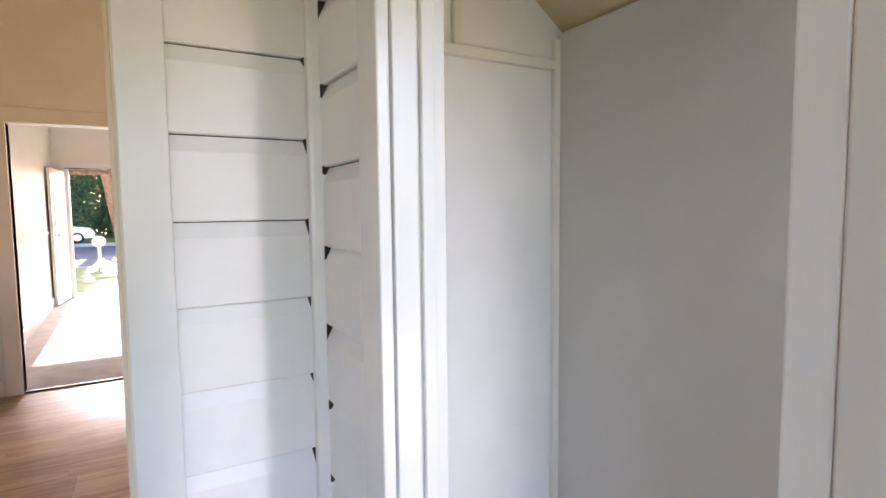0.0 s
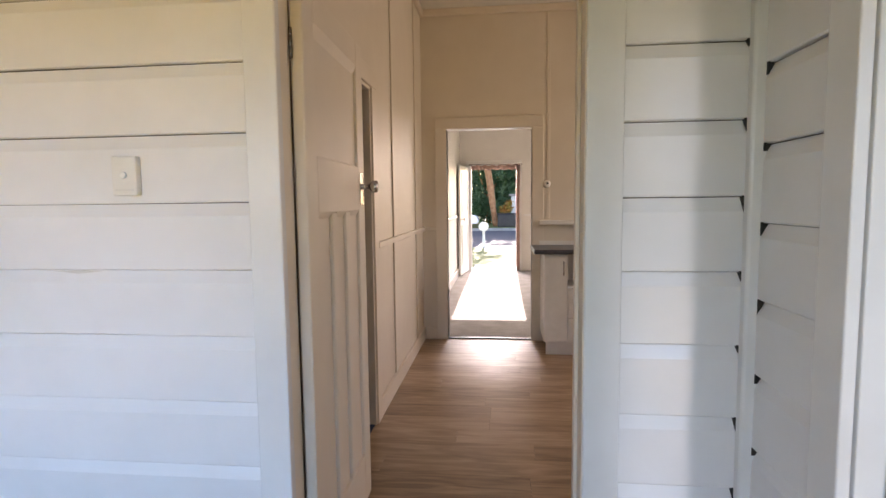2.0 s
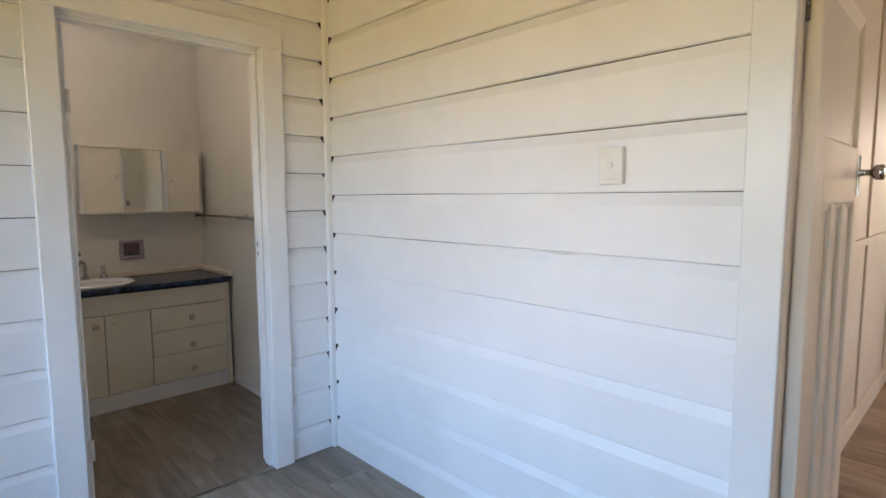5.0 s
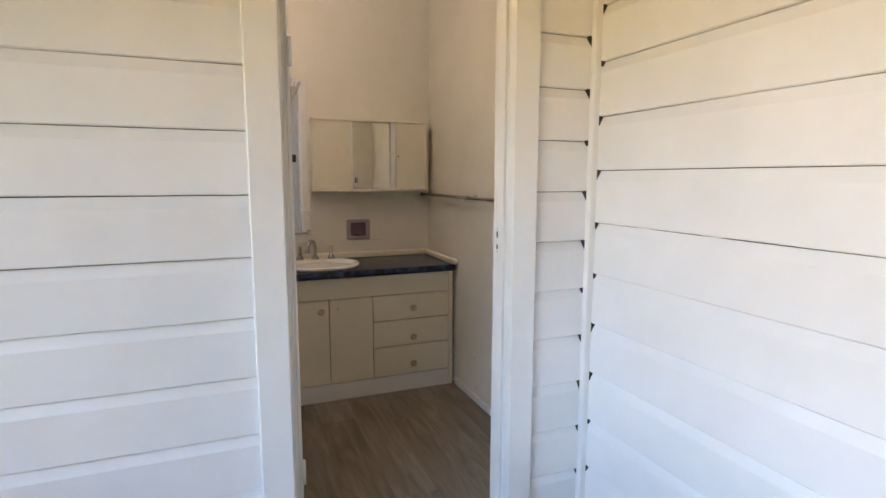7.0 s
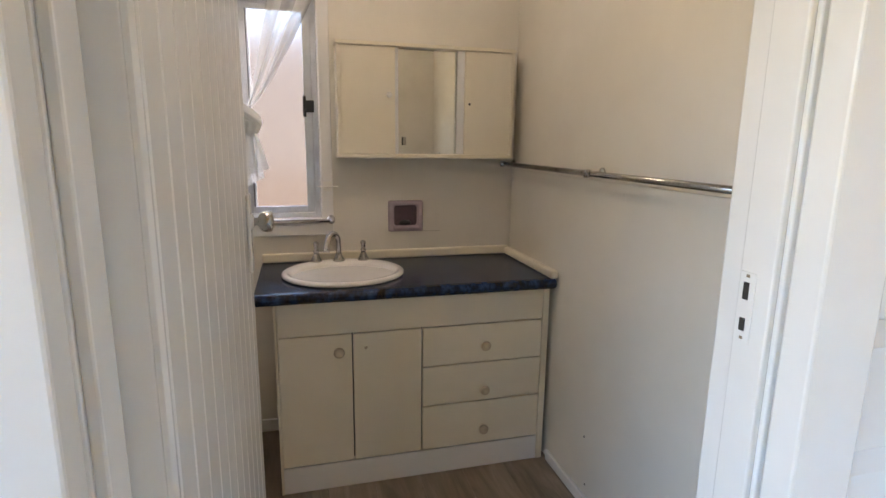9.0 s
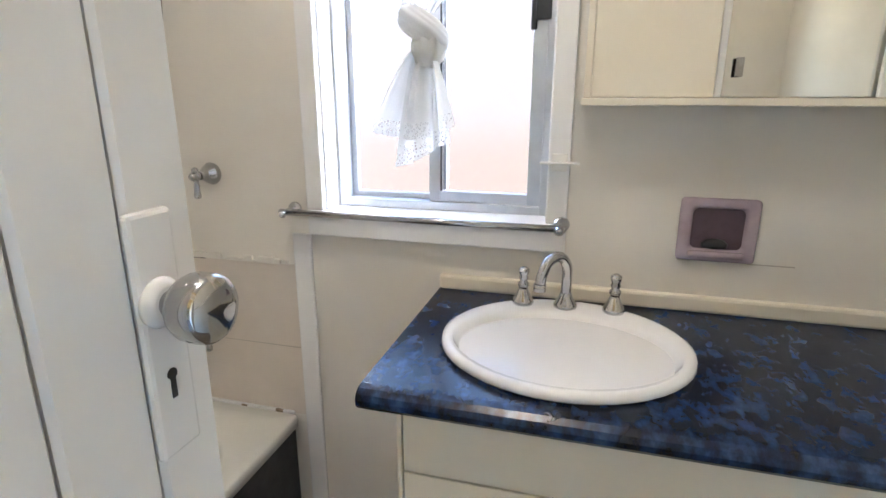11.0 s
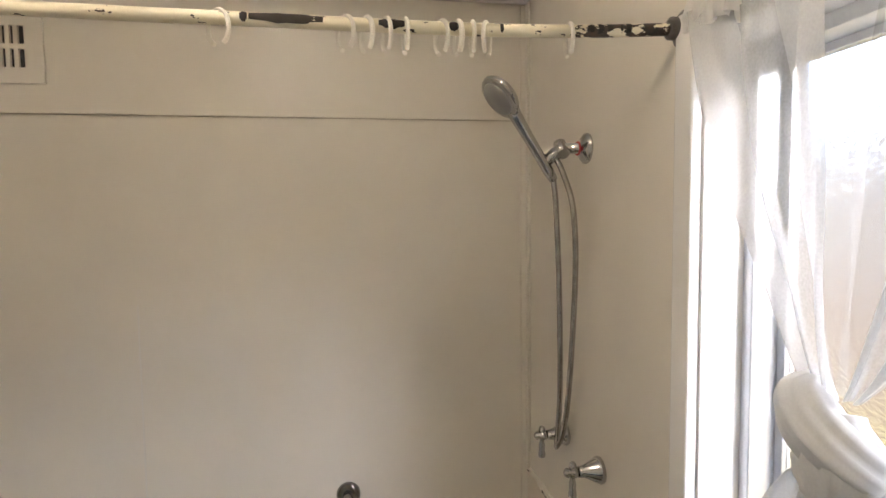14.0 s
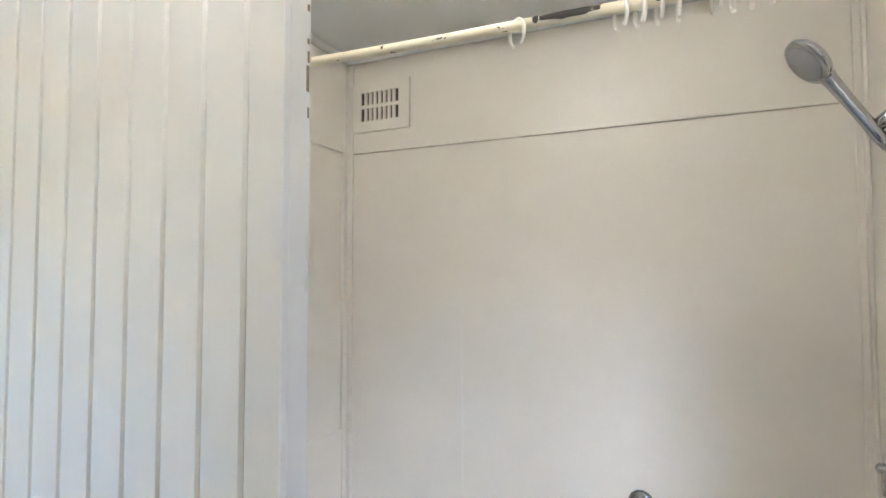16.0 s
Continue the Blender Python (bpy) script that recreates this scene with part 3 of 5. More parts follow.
setting("threshold_strip", boxes((-0.875, -0.05, 5.165, 5.20, 0.0, 0.012), bev=0.003), BLACK, "dark metal threshold strip", "threshold")

# side room behind the dark doorway
setting("floor_side_room", boxes((-3.0, -1.12, 1.56, 4.2, -0.06, 0.004)), NAVY, "dark navy carpet", "floor")
setting("wall_side_room", pierced("x", -3.1, -3.0, 1.55, 4.2, 0, 2.7), GREYWALL, "grey painted side room wall", "wall")
setting("wall_side_room_end", boxes((-3.1, -1.25, 4.2, 4.3, 0, 2.7)), GREYWALL, "grey painted side room wall", "wall")
setting("ceiling_side_room", boxes((-3.1, -1.25, 1.55, 4.3, 2.7, 2.76)), GREYWALL, "grey painted side room ceiling", "ceiling")


def lever_knob(parent, m, mat, r=0.027, stem=0.045):
    """A round door knob on a stem; m points out of the door face."""
    bm = bmesh.new()
    lathe(bm, [(0.014, 0), (0.014, 0.005), (0.011, 0.008), (0.010, stem * 0.7), (0.016, stem * 0.85), (r * 0.86, stem), (r * 0.98, stem + r * 0.25), (r, stem + r * 0.6), (r * 0.97, stem + r * 0.90), (r * 0.88, stem + r * 1.02), (r * 0.55, stem + r * 1.13), (0.002, stem + r * 1.17)], m, 24)
    return part("door_knob", bm, mat, parent, "polished chrome round knob")


# panelled kitchen door, standing open against the side wall
def panel_door():
    d = thing("door_1", (-0.974, 1.50, 0.0), "beige gloss panelled back door, standing open", "door", kind="structure")
    L, T = 0.775, 0.038
    stiles = [(0, T, 0, 0.11, 0.012, 2.05), (0, T, L - 0.11, L, 0.012, 2.05)]
    rails = [(0, T, 0.11, L - 0.11, 0.012, 0.24), (0, T, 0.11, L - 0.11, 1.335, 1.525), (0, T, 0.11, L - 0.11, 1.94, 2.05)]
    mull = []
    n = 3
    span = L - 0.22
    w = 0.06
    for i in range(1, n):
        c = 0.11 + span * i / n
        mull.append((0, T, c - w / 2, c + w / 2, 0.24, 1.335))
    made = []
    made.append(part("stile", boxes(stiles[0], bev=0.006), BEIGE, d))
    made.append(part("stile", boxes(stiles[1], bev=0.006), BEIGE, d))
    for r in rails:
        made.append(part("rail", boxes(r, bev=0.006), BEIGE, d))
    for r in mull:
        made.append(part("mullion", boxes(r, bev=0.006), BEIGE, d))
    made.append(part("panel", boxes((0.014, T - 0.014, 0.105, L - 0.105, 1.52, 1.945)), BEIGE, d))
    for i in range(n):
        a, b = 0.105 + span * i / n, 0.115 + span * (i + 1) / n
        made.append(part("panel", boxes((0.014, T - 0.014, a, b, 0.235, 1.34)), BEIGE, d))
    k = lever_knob(d, pose(T, L - 0.06, 1.44, 0, 90, 0), CHROME)
    made.append(k)
    made.append(part("escutcheon", boxes((T, T + 0.003, L - 0.085, L - 0.035, 1.36, 1.50), bev=0.001), CHROME, d))
    for z in (0.3, 1.85):
        bm = bmesh.new()
        for k in range(3):
            tube(bm, [(0.004, -0.010, z - 0.046 + 0.031 * k), (0.004, -0.010, z - 0.018 + 0.031 * k)], 0.0060, 10)
        made.append(part("hinge", bm, DARKCHROME, d))
    # sloping mouldings at the heads of the panels, and under the lock rail
    def wedge(ya, yb, z, drop):
        bm = bmesh.new()
        loft(bm, [[Vector((T - 0.001, y, z)), Vector((T - 0.0145, y, z)), Vector((T - 0.0145, y, z - drop))] for y in (ya, yb)], True, True, False)
        made.append(part("moulding", bm, BEIGE, d))
    wedge(0.11, L - 0.11, 1.942, 0.035)
    for i in range(n):
        wedge(0.11 + span * i / n + (w / 2 if i else 0), 0.11 + span * (i + 1) / n - (w / 2 if i < n - 1 else 0), 1.337, 0.022)
    for o in made:
        o.matrix_parent_inverse = Matrix.Identity(4)
    d.rotation_euler = (0, 0, radians(1.5))
    return d


panel_door()

# kitchen bench along the far wall
bench = thing("kitchen_cabinet", (0.03, 4.62, 0), "white kitchen base cabinet with a door, oven gap and two drawers", "cabinet")
part("carcass", boxes((0.03, 0.232, 4.64, 5.15, 0.12, 0.90), (0.232, 1.60, 4.64, 5.15, 0.12, 0.60), (0.232, 1.60, 5.05, 5.15, 0.60, 0.90)), PLASTIC, bench)
part("kickboard", boxes((0.05, 1.58, 4.67, 4.69, 0.0, 0.12)), PLASTIC, bench)
dd = part("door", boxes((0.032, 0.229, 4.62, 4.638, 0.125, 0.885), bev=0.003), PLASTIC, bench)
bm = bmesh.new()
tube(bm, spline([(0.195, 4.62, 0.72), (0.195, 4.597, 0.73), (0.195, 4.595, 0.78), (0.195, 4.597, 0.83), (0.195, 4.62, 0.84)], 4), 0.006, 10)
part("handle", bm, CHROME, dd, "chrome bow handle")
for a, b in ((0.125, 0.338), (0.344, 0.595)):
    part("drawer_front", boxes((0.236, 0.80, 4.62, 4.638, a, b), bev=0.003), PLASTIC, bench)
part("inner_shelf", boxes((0.24, 1.58, 4.66, 5.04, 0.604, 0.62)), PLASTIC, bench)
wt = thing("worktop", (0.8, 4.6, 0.9), "dark laminate kitchen worktop", "worktop")
part("top", boxes((-0.06, 1.66, 4.595, 5.155, 0.905, 0.945), bev=0.010), BENCHTOP, wt)
led = thing("wall_ledge_1", (0.4, 5.1, 1.12), "white painted ledge shelf above the worktop", "shelf", kind="structure")
part("shelf", boxes((0.02, 1.7, 5.08, 5.16, 1.145, 1.185), bev=0.004), PLASTIC, led)
part("upstand", boxes((0.02, 1.7, 5.135, 5.15, 0.946, 0.985), bev=0.004), PLASTIC, led)
th = thing("wall_sensor", (0.09, 5.15, 1.53), "small round white wall sensor with a black eye", "sensor")
bm = bmesh.new()
lathe(bm, [(0.036, 0), (0.036, 0.018), (0.028, 0.032), (0.012, 0.036)], pose(0.09, 5.159, 1.53, 90, 0, 0), 20)
part("housing", bm, PLASTIC, th)
bm = bmesh.new()
lathe(bm, [(0.011, 0), (0.009, 0.005)], pose(0.095, 5.126, 1.535, 90, 0, 0), 14)
part("eye", bm, BLACK, th)

# ---------------------------------------------------------------- front room and front door
HW = -1.15
setting("floor_front_room", boxes((-1.25, 2.9, 5.20, 10.62, -0.06, 0.006)), CARPET, "grey carpet, sunlit through the open front door", "floor")
setting("wall_west_front_room", boxes((-1.25, HW, 5.30, 10.5, 0, 3.2)), CREAM, "pale painted wall", "wall")
setting("wall_east_front_room", boxes((2.8, 2.9, 5.28, 10.5, 0, 3.2)), CREAM, "pale painted wall", "wall")
# second opening is added, out of view, to admit the fill lamp
setting("wall_north_front_room", pierced("y", 10.5, 10.62, -1.25, 2.9, 0, 3.2, [(-0.93, -0.06, 0, 2.06), (0.9, 2.3, 0.8, 2.35)]), CREAM, "pale painted front wall with the open doorway", "wall")
setting("ceiling_front_room", boxes((-1.25, 2.9, 5.28, 10.62, 3.1, 3.16)), CREAM, "cream painted ceiling", "ceiling")
setting("wall_north_kitchen_back", boxes((2.55, 2.9, 5.16, 5.28, 0, 3.4)), CREAM, "pale painted wall", "wall")
casing("door_frame_6", "y", 10.5, -1, -0.93, -0.06, 2.06, 0.11, "white casing round the open front doorway", 0.022)
hr = thing("chair_rail_front_room", (HW, 8, 1.1), "white chair rail on the front room wall", "trim", kind="structure")
part("rail", boxes((HW, HW + 0.024, 5.30, 9.6, 1.08, 1.12), bev=0.005), TRIM, hr)
part("baseboard", boxes((HW, HW + 0.02, 5.30, 10.48, 0.0, 0.15), bev=0.005), TRIM, hr)
part("rail", boxes((0.08, 2.7, 10.478, 10.5, 1.08, 1.12), bev=0.005), TRIM, hr)
fd = thing("door_2", (-0.96, 10.46, 0), "white front door swung open against the wall", "door", kind="structure")
leaf = part("leaf", boxes((-1.02, -0.98, 9.63, 10.46, 0.015, 2.04), bev=0.004), TRIM, fd)
lever_knob(leaf, pose(-0.98, 9.70, 1.05, 0, 90, 0), CHROME, 0.024, 0.04)
for a, b in ((0.2, 0.95), (1.15, 1.9)):
    part("moulding", boxes((-0.98, -0.972, 9.76, 9.79, a, b), (-0.98, -0.972, 10.30, 10.33, a, b), (-0.98, -0.972, 9.79, 10.30, a, a + 0.03), (-0.98, -0.972, 9.79, 10.30, b - 0.03, b), bev=0.002), TRIM, fd)
fd.rotation_euler = (0, 0, radians(-7.3))
cu = thing("door_curtain", (-0.02, 10.43, 0), "dusty pink door drape drawn to the side", "curtain")
bm = bmesh.new()
rings = []
for k in range(9):
    z = 0.03 + 2.05 * k / 8
    rings.append([Vector((-0.055 + 0.060 * i / 12 + 0.004 * math.sin(k), 10.435 + 0.018 * math.sin(i * 1.9 + 0.3 * k), z)) for i in range(13)])
loft(bm, rings, False)
drape = part("drape", bm, PINK, cu)
mod = drape.modifiers.new("thick", "SOLIDIFY")
mod.thickness = 0.006
bm = bmesh.new()
tube(bm, [(-0.98, 10.44, 2.085), (0.06, 10.44, 2.085)], 0.010, 10)
part("rod", bm, DULLCHROME, cu)

# ---------------------------------------------------------------- outdoors
GZ = -0.42
setting("ground", boxes((-400, 400, -400, 21.0, GZ - 0.3, GZ), (-400, 400, 35.3, 900, GZ - 0.3, GZ + 0.05)), GRASS, "short green grass", "ground")
setting("road", boxes((-400, 400, 21.15, 35.1, GZ - 0.3, GZ - 0.12)), ASPHALT, "grey asphalt road", "road")
setting("kerb_1", boxes((-120, 120, 21.0, 21.15, GZ - 0.3, GZ + 0.005), bev=0.02), CONCRETE, "pale concrete kerb", "kerb")
setting("kerb_2", boxes((-120, 120, 35.1, 35.3, GZ - 0.3, GZ + 0.055), bev=0.02), CONCRETE, "pale concrete kerb", "kerb")
setting("front_path", boxes((-1.1, 0.1, 11.62, 15.0, GZ - 0.02, GZ + 0.02), bev=0.01), CONCRETE, "pale concrete path to the front steps", "path")
st = thing("front_steps", (-0.5, 11.1, GZ), "pale concrete steps at the front door", "steps", kind="structure")
part("landing", boxes((-1.4, 0.4, 10.62, 11.32, GZ, -0.03), bev=0.01), CONCRETE, st)
part("step", boxes((-1.3, 0.3, 11.32, 11.62, GZ, -0.22), bev=0.01), CONCRETE, st)
setting("roof", boxes((-5.6, 3.2, -2.1, 10.75, 3.42, 3.55)), CONCRETE, "plain flat roof over the house", "roof")

mb = thing("letterbox", (-1.03, 20.6, GZ), "white letterbox with a rounded top on a white post", "letterbox")
part("post", boxes((-1.08, -0.98, 20.55, 20.65, GZ - 0.05, 0.30), bev=0.01), TRIM, mb)
bm = bmesh.new()
loft(bm, [[Vector((-1.03 + 0.19 * math.cos(a), y, 0.42 + 0.17 * math.sin(a))) for a in (2 * math.pi * k / 14 for k in range(14))] for y in (20.4, 20.8)])
part("box", bm, TRIM, mb)


def foliage(bm, c, r, n, size, rng):
    for _ in range(n):
        d = Vector((rng.gauss(0, 1), rng.gauss(0, 1), rng.gauss(0, 1))).normalized() * rng.uniform(0.55, 1.08)
        p = Vector(c) + Vector((d.x * r[0], d.y * r[1], d.z * r[2]))
        e = Euler((rng.uniform(-1.2, 1.2), rng.uniform(-1.2, 1.2), rng.uniform(0, 6.3))).to_matrix()
        s = size * rng.uniform(0.6, 1.4)
        q = [p + e @ Vector((x * s, y * s * 0.5, 0)) for x, y in ((-1, 0), (0, -1), (1, 0), (0, 1))]
        bm.faces.new([bm.verts.new(v) for v in q])


rng = random.Random(7)
for cx, cy, h in ((-4.6, 41.0, 7.0), (-1.4, 43.0, 8.5), (1.6, 42.0, 7.5), (-3.2, 47.0, 9.0), (0.4, 48.0, 9.5), (3.4, 47.0, 9.0)):
    tr = thing("tree", (cx, cy, GZ), "dense dark green roadside tree", "tree", "trees across the road")
    bm = bmesh.new()
    tube(bm, [(cx, cy, GZ), (cx + 0.1, cy, 1.2), (cx - 0.15, cy, h * 0.5)], [0.22, 0.17, 0.08], 10)
    tube(bm, [(cx, cy, 1.0), (cx + 0.9, cy - 0.3, h * 0.45)], [0.10, 0.04], 8)
    tube(bm, [(cx, cy, 1.3), (cx - 0.9, cy + 0.2, h * 0.5)], [0.10, 0.04], 8)
    part("trunk", bm, BARK, tr)
    bm = bmesh.new()
    for _ in range(24):
        foliage(bm, (cx + rng.uniform(-1.8, 1.8), cy + rng.uniform(-1.0, 1.0), rng.uniform(0.5, h - 1.2)), (1.1, 0.9, 1.0), 480, 0.13, rng)
    part("crown", bm, LEAF, tr)
pl = thing("gum_tree", (-1.05, 38.0, GZ), "tall leaning tree with a bare orange trunk", "tree")
bm = bmesh.new()
tube(bm, spline([(-0.75, 38, GZ), (-0.95, 38, 1.0), (-1.15, 38, 2.6), (-1.55, 38, 5.5), (-1.6, 38, 9)], 4), [0.20] * 5 + [0.24] * 5 + [0.27] * 4 + [0.25] * 3, 12)
part("trunk", bm, BARK, pl)
bm = bmesh.new()
for _ in range(6):
    foliage(bm, (-1.6 + rng.uniform(-2, 2), 38 + rng.uniform(-1, 1), 9 + rng.uniform(-0.6, 1.5)), (1.0, 0.9, 0.7), 120, 0.2, rng)
part("crown", bm, LEAF, pl)
bn = thing("skip_bin", (0.1, 37.0, GZ + 0.05), "low black bin on the far verge", "bin")
part("body", boxes((-0.62, 0.85, 36.5, 37.3, GZ + 0.06, 0.52), bev=0.05), BLACK, bn)
part("lid", boxes((-0.66, 0.89, 36.45, 37.35, 0.52, 0.58), bev=0.02), BLACK, bn)
vl = thing("door_valance", (-0.5, 10.45, 2.02), "orange-brown gathered valance at the head of the front doorway", "curtain")
bm = bmesh.new()
loft(bm, [[Vector((-0.925 + 0.86 * i / 40, 10.46 + 0.012 * math.sin(i * 1.9) + o, z - 0.008 * math.sin(i * 0.9))) for i in range(41)] for z, o in ((2.07, 0.0), (2.03, 0.002), (1.985, -0.002))], False)
vo = part("cloth", bm, PINK, vl)
vo.modifiers.new("thick", "SOLIDIFY").thickness = 0.005


def parked_car(cx, cy, z):
    """A sedan standing along the kerb, its nose towards +x."""
    ca = thing("parked_car", (cx, cy, z), "silver car parked across the road", "car")
    prof = [(-2.1, 0.28), (-2.15, 0.62), (-2.05, 0.86), (-1.25, 0.92), (1.05, 0.93), (1.95, 0.80), (2.12, 0.58), (2.10, 0.28)]
    bm = bmesh.new()
    loft(bm, [[Vector((cx + px, cy + y * (1 if h < 0.7 else 0.96), z + h)) for px, h in prof] for y in (-0.83, 0.83)], True, True, False)
    bmesh.ops.bevel(bm, geom=list(bm.edges), offset=0.05, segments=2, affect="EDGES")
    part("body", bm, ALU, ca)
    cab = [(-1.45, 0.91), (-0.85, 1.40), (0.25, 1.42), (1.05, 0.91)]
    bm = bmesh.new()
    loft(bm, [[Vector((cx + px, cy + y * (1 if h < 1 else 0.85), z + h)) for px, h in cab] for y in (-0.72, 0.72)], True, True, False)
    part("window", bm, BLACK, ca, "dark glass")
    part("roof", boxes((cx - 0.84, cx + 0.24, cy - 0.60, cy + 0.60, z + 1.40, z + 1.44), bev=0.015), ALU, ca)
    for wx in (-1.3, 1.3):
        for wy in (-0.80, 0.80):
            bm = bmesh.new()
            lathe(bm, [(0.20, -0.09), (0.30, -0.09), (0.31, 0.0), (0.30, 0.09), (0.20, 0.09)], pose(cx + wx, cy + wy, z + 0.31, 90, 0, 0), 20)
            wh = part("wheel", bm, BLACK, ca)
            bm = bmesh.new()
            lathe(bm, [(0.19, -0.093), (0.19, 0.093)], pose(cx + wx, cy + wy, z + 0.31, 90, 0, 0), 16)
            part("rim", bm, ALU, wh)
    return ca


parked_car(-4.0, 36.6, GZ + 0.05)
sh = thing("house", (1.9, 39.0, GZ), "pale low house behind the far verge", "house")
part("wall", boxes((0.35, 4.6, 38.9, 39.6, GZ, 1.75)), CREAM, sh)
part("roof", boxes((0.2, 4.8, 38.75, 39.75, 1.75, 1.90), bev=0.03), CONCRETE, sh)
part("window", boxes((1.2, 2.3, 38.87, 38.905, 0.55, 1.45), bev=0.01), BLACK, sh)
fl = thing("shrub", (0.02, 37.9, GZ), "small shrub with yellow-orange leaves", "shrub")
bm = bmesh.new()
tube(bm, [(0.02, 37.9, GZ), (0.04, 37.9, 0.5), (0.0, 37.9, 0.8)], [0.05, 0.04, 0.02], 8)
part("stem", bm, BARK, fl)
bm = bmesh.new()
for _ in range(7):
    foliage(bm, (0.02 + rng.uniform(-0.35, 0.35), 37.9 + rng.uniform(-0.2, 0.2), 0.85 + rng.uniform(-0.3, 0.5)), (0.26, 0.2, 0.24), 90, 0.07, rng)
part("leaves", bm, surface("orange_leaf", (0.42, 0.16, 0.03), (0.40, 0.30, 0.05), 0.6, 3, 40, 0.1), fl)
# dry grass outside the bathroom window; glowing backdrops replace the sunlit distance
setting("ground_side", boxes((-11, -5.3, -6, 6, GZ, GZ + 0.03)), DRYGRASS, "dry yellow side lawn", "ground")
m, t, b = material("peach_glow")
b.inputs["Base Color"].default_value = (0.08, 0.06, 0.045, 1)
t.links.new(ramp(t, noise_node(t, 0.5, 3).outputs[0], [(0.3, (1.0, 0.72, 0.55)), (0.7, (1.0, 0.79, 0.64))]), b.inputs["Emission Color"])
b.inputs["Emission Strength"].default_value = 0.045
setting("backdrop", boxes((-9.4, -9.0, -7, 7, GZ, 0.95)), m, "peach coloured glowing backdrop outside the window", "backdrop")
m, t, b = material("pale_glow")
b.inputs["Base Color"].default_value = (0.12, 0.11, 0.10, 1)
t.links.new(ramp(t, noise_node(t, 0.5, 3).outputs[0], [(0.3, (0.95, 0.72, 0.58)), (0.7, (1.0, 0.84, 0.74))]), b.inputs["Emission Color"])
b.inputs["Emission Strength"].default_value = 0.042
setting("backdrop_upper", boxes((-9.4, -9.0, -7, 7, 0.95, 2.6)), m, "pale glowing backdrop outside the window", "backdrop")

# ---------------------------------------------------------------- bathroom
BW, BS, BN, BE, BC = -4.97, -0.945, 1.42, -3.307, 2.33
setting("wall_west_bathroom", pierced("x", -5.12, BW, -1.1, 1.56, 0, 2.8, [(-0.06, 0.53, 0.965, 1.915)]), BATHWALL, "cream painted sheeted bathroom wall", "wall")
setting("wall_south_bathroom", boxes((BW, -3.19, -1.1, BS, 0, 2.8)), BATHWALL, "cream painted sheeted wall over the bath", "wall")
setting("wall_north_bathroom", boxes((BW, -3.19, BN, 1.56, 0, 2.8)), BATHWALL, "cream painted bathroom wall", "wall")
setting("wall_east_bathroom", boxes((BE, -3.191, BS, 0.198, 0, 2.8), (-3.20, -3.191, 0.198, 0.20, 0, 2.8), (-3.20, -3.191, 1.045, BN, 0, 2.8), (-3.20, -3.191, 0.20, 1.045, 2.09, 2.8)), BATHWALL, "cream painted bathroom wall with the doorway", "wall")
setting("ceiling_bathroom", boxes((-5.0, -3.185, -0.96, -0.42, BC, BC + 0.06), (-5.0, -3.185, -0.42, -0.40, BC, 2.72), (-5.0, -3.185, -0.40, 1.43, 2.70, 2.76)), CEIL, "pale grey painted flat ceiling", "ceiling")
co = thing("cornice_bathroom", (-4.1, 0, BC), "white painted quarter-round cornice", "trim", kind="structure")
for r in ((BW, BE, BS, BS + 0.025, BC - 0.03, BC), (BW, BW + 0.025, BS + 0.025, -0.42, BC - 0.03, BC), (BE - 0.025, BE, BS + 0.025, -0.42, BC - 0.03, BC), (BW, BW + 0.025, -0.40, BN, 2.67, 2.70), (BW + 0.025, -3.20, BN - 0.025, BN, 2.67, 2.70)):
    part("strip", boxes(r, bev=0.009), TRIM, co)
cs = thing("cover_strip_2", (BE, BS, 0), "cream painted cover strips on the bath walls", "trim", kind="structure")
part("corner_strip", boxes((BE - 0.032, BE, BS, BS + 0.012, 0.35, BC - 0.03), bev=0.004), BATHWALL, cs)
part("corner_strip", boxes((BE - 0.012, BE, BS + 0.012, BS + 0.04, 0.35, BC - 0.03), bev=0.004), BATHWALL, cs)
part("corner_strip", boxes((BW, BW + 0.026, BS, BS + 0.010, 0.35, BC - 0.03), bev=0.004), BATHWALL, cs)
part("corner_strip", boxes((BW, BW + 0.010, BS + 0.010, BS + 0.034, 0.82, BC - 0.03), bev=0.004), BATHWALL, cs)
part("upper_sheet", boxes((BW + 0.026, BE - 0.032, BS, BS + 0.007, 1.945, BC - 0.03), bev=0.003), BATHWALL, cs)
part("upper_sheet", boxes((BE - 0.012, BE, BS + 0.04, 0.10, 1.945, BC - 0.032), bev=0.004), BATHWALL, cs)
# thin dark strip painted for the shade along the upper sheet's edge
part("joint_mark", boxes((BW + 0.026, BE - 0.032, BS, BS + 0.0072, 1.943, 1.9447)), JOINTLINE, cs)
part("lower_sheet", boxes((BE - 0.009, BE, BS + 0.04, -0.14, 0.36, 0.885), bev=0.003), BATHWALL, cs)
for hx, hz in ((-4.17, 0.264), (-4.145, 0.085)):
    bm = bmesh.new()
    lathe(bm, [(0.0045, 0), (0.0045, 0.001)], pose(hx, BN - 0.0082, hz, 90, 0, 0), 10)
    part("screw_hole", bm, BLACK, cs)
part("sheet_joint", boxes((-3.797, -3.793, BS, BS + 0.0008, 0.36, 1.40)), GREYWALL, cs)
part("dado_sheet", boxes((BW, -3.20, BN - 0.008, BN, 0, 1.205), bev=0.003), BATHWALL, cs)
part("dado_cap", boxes((BW, -3.20, BN - 0.016, BN, 1.205, 1.222), bev=0.005), BATHWALL, cs)
sk = thing("baseboard_bathroom", (-4, BN, 0), "white painted baseboard", "baseboard", kind="structure")
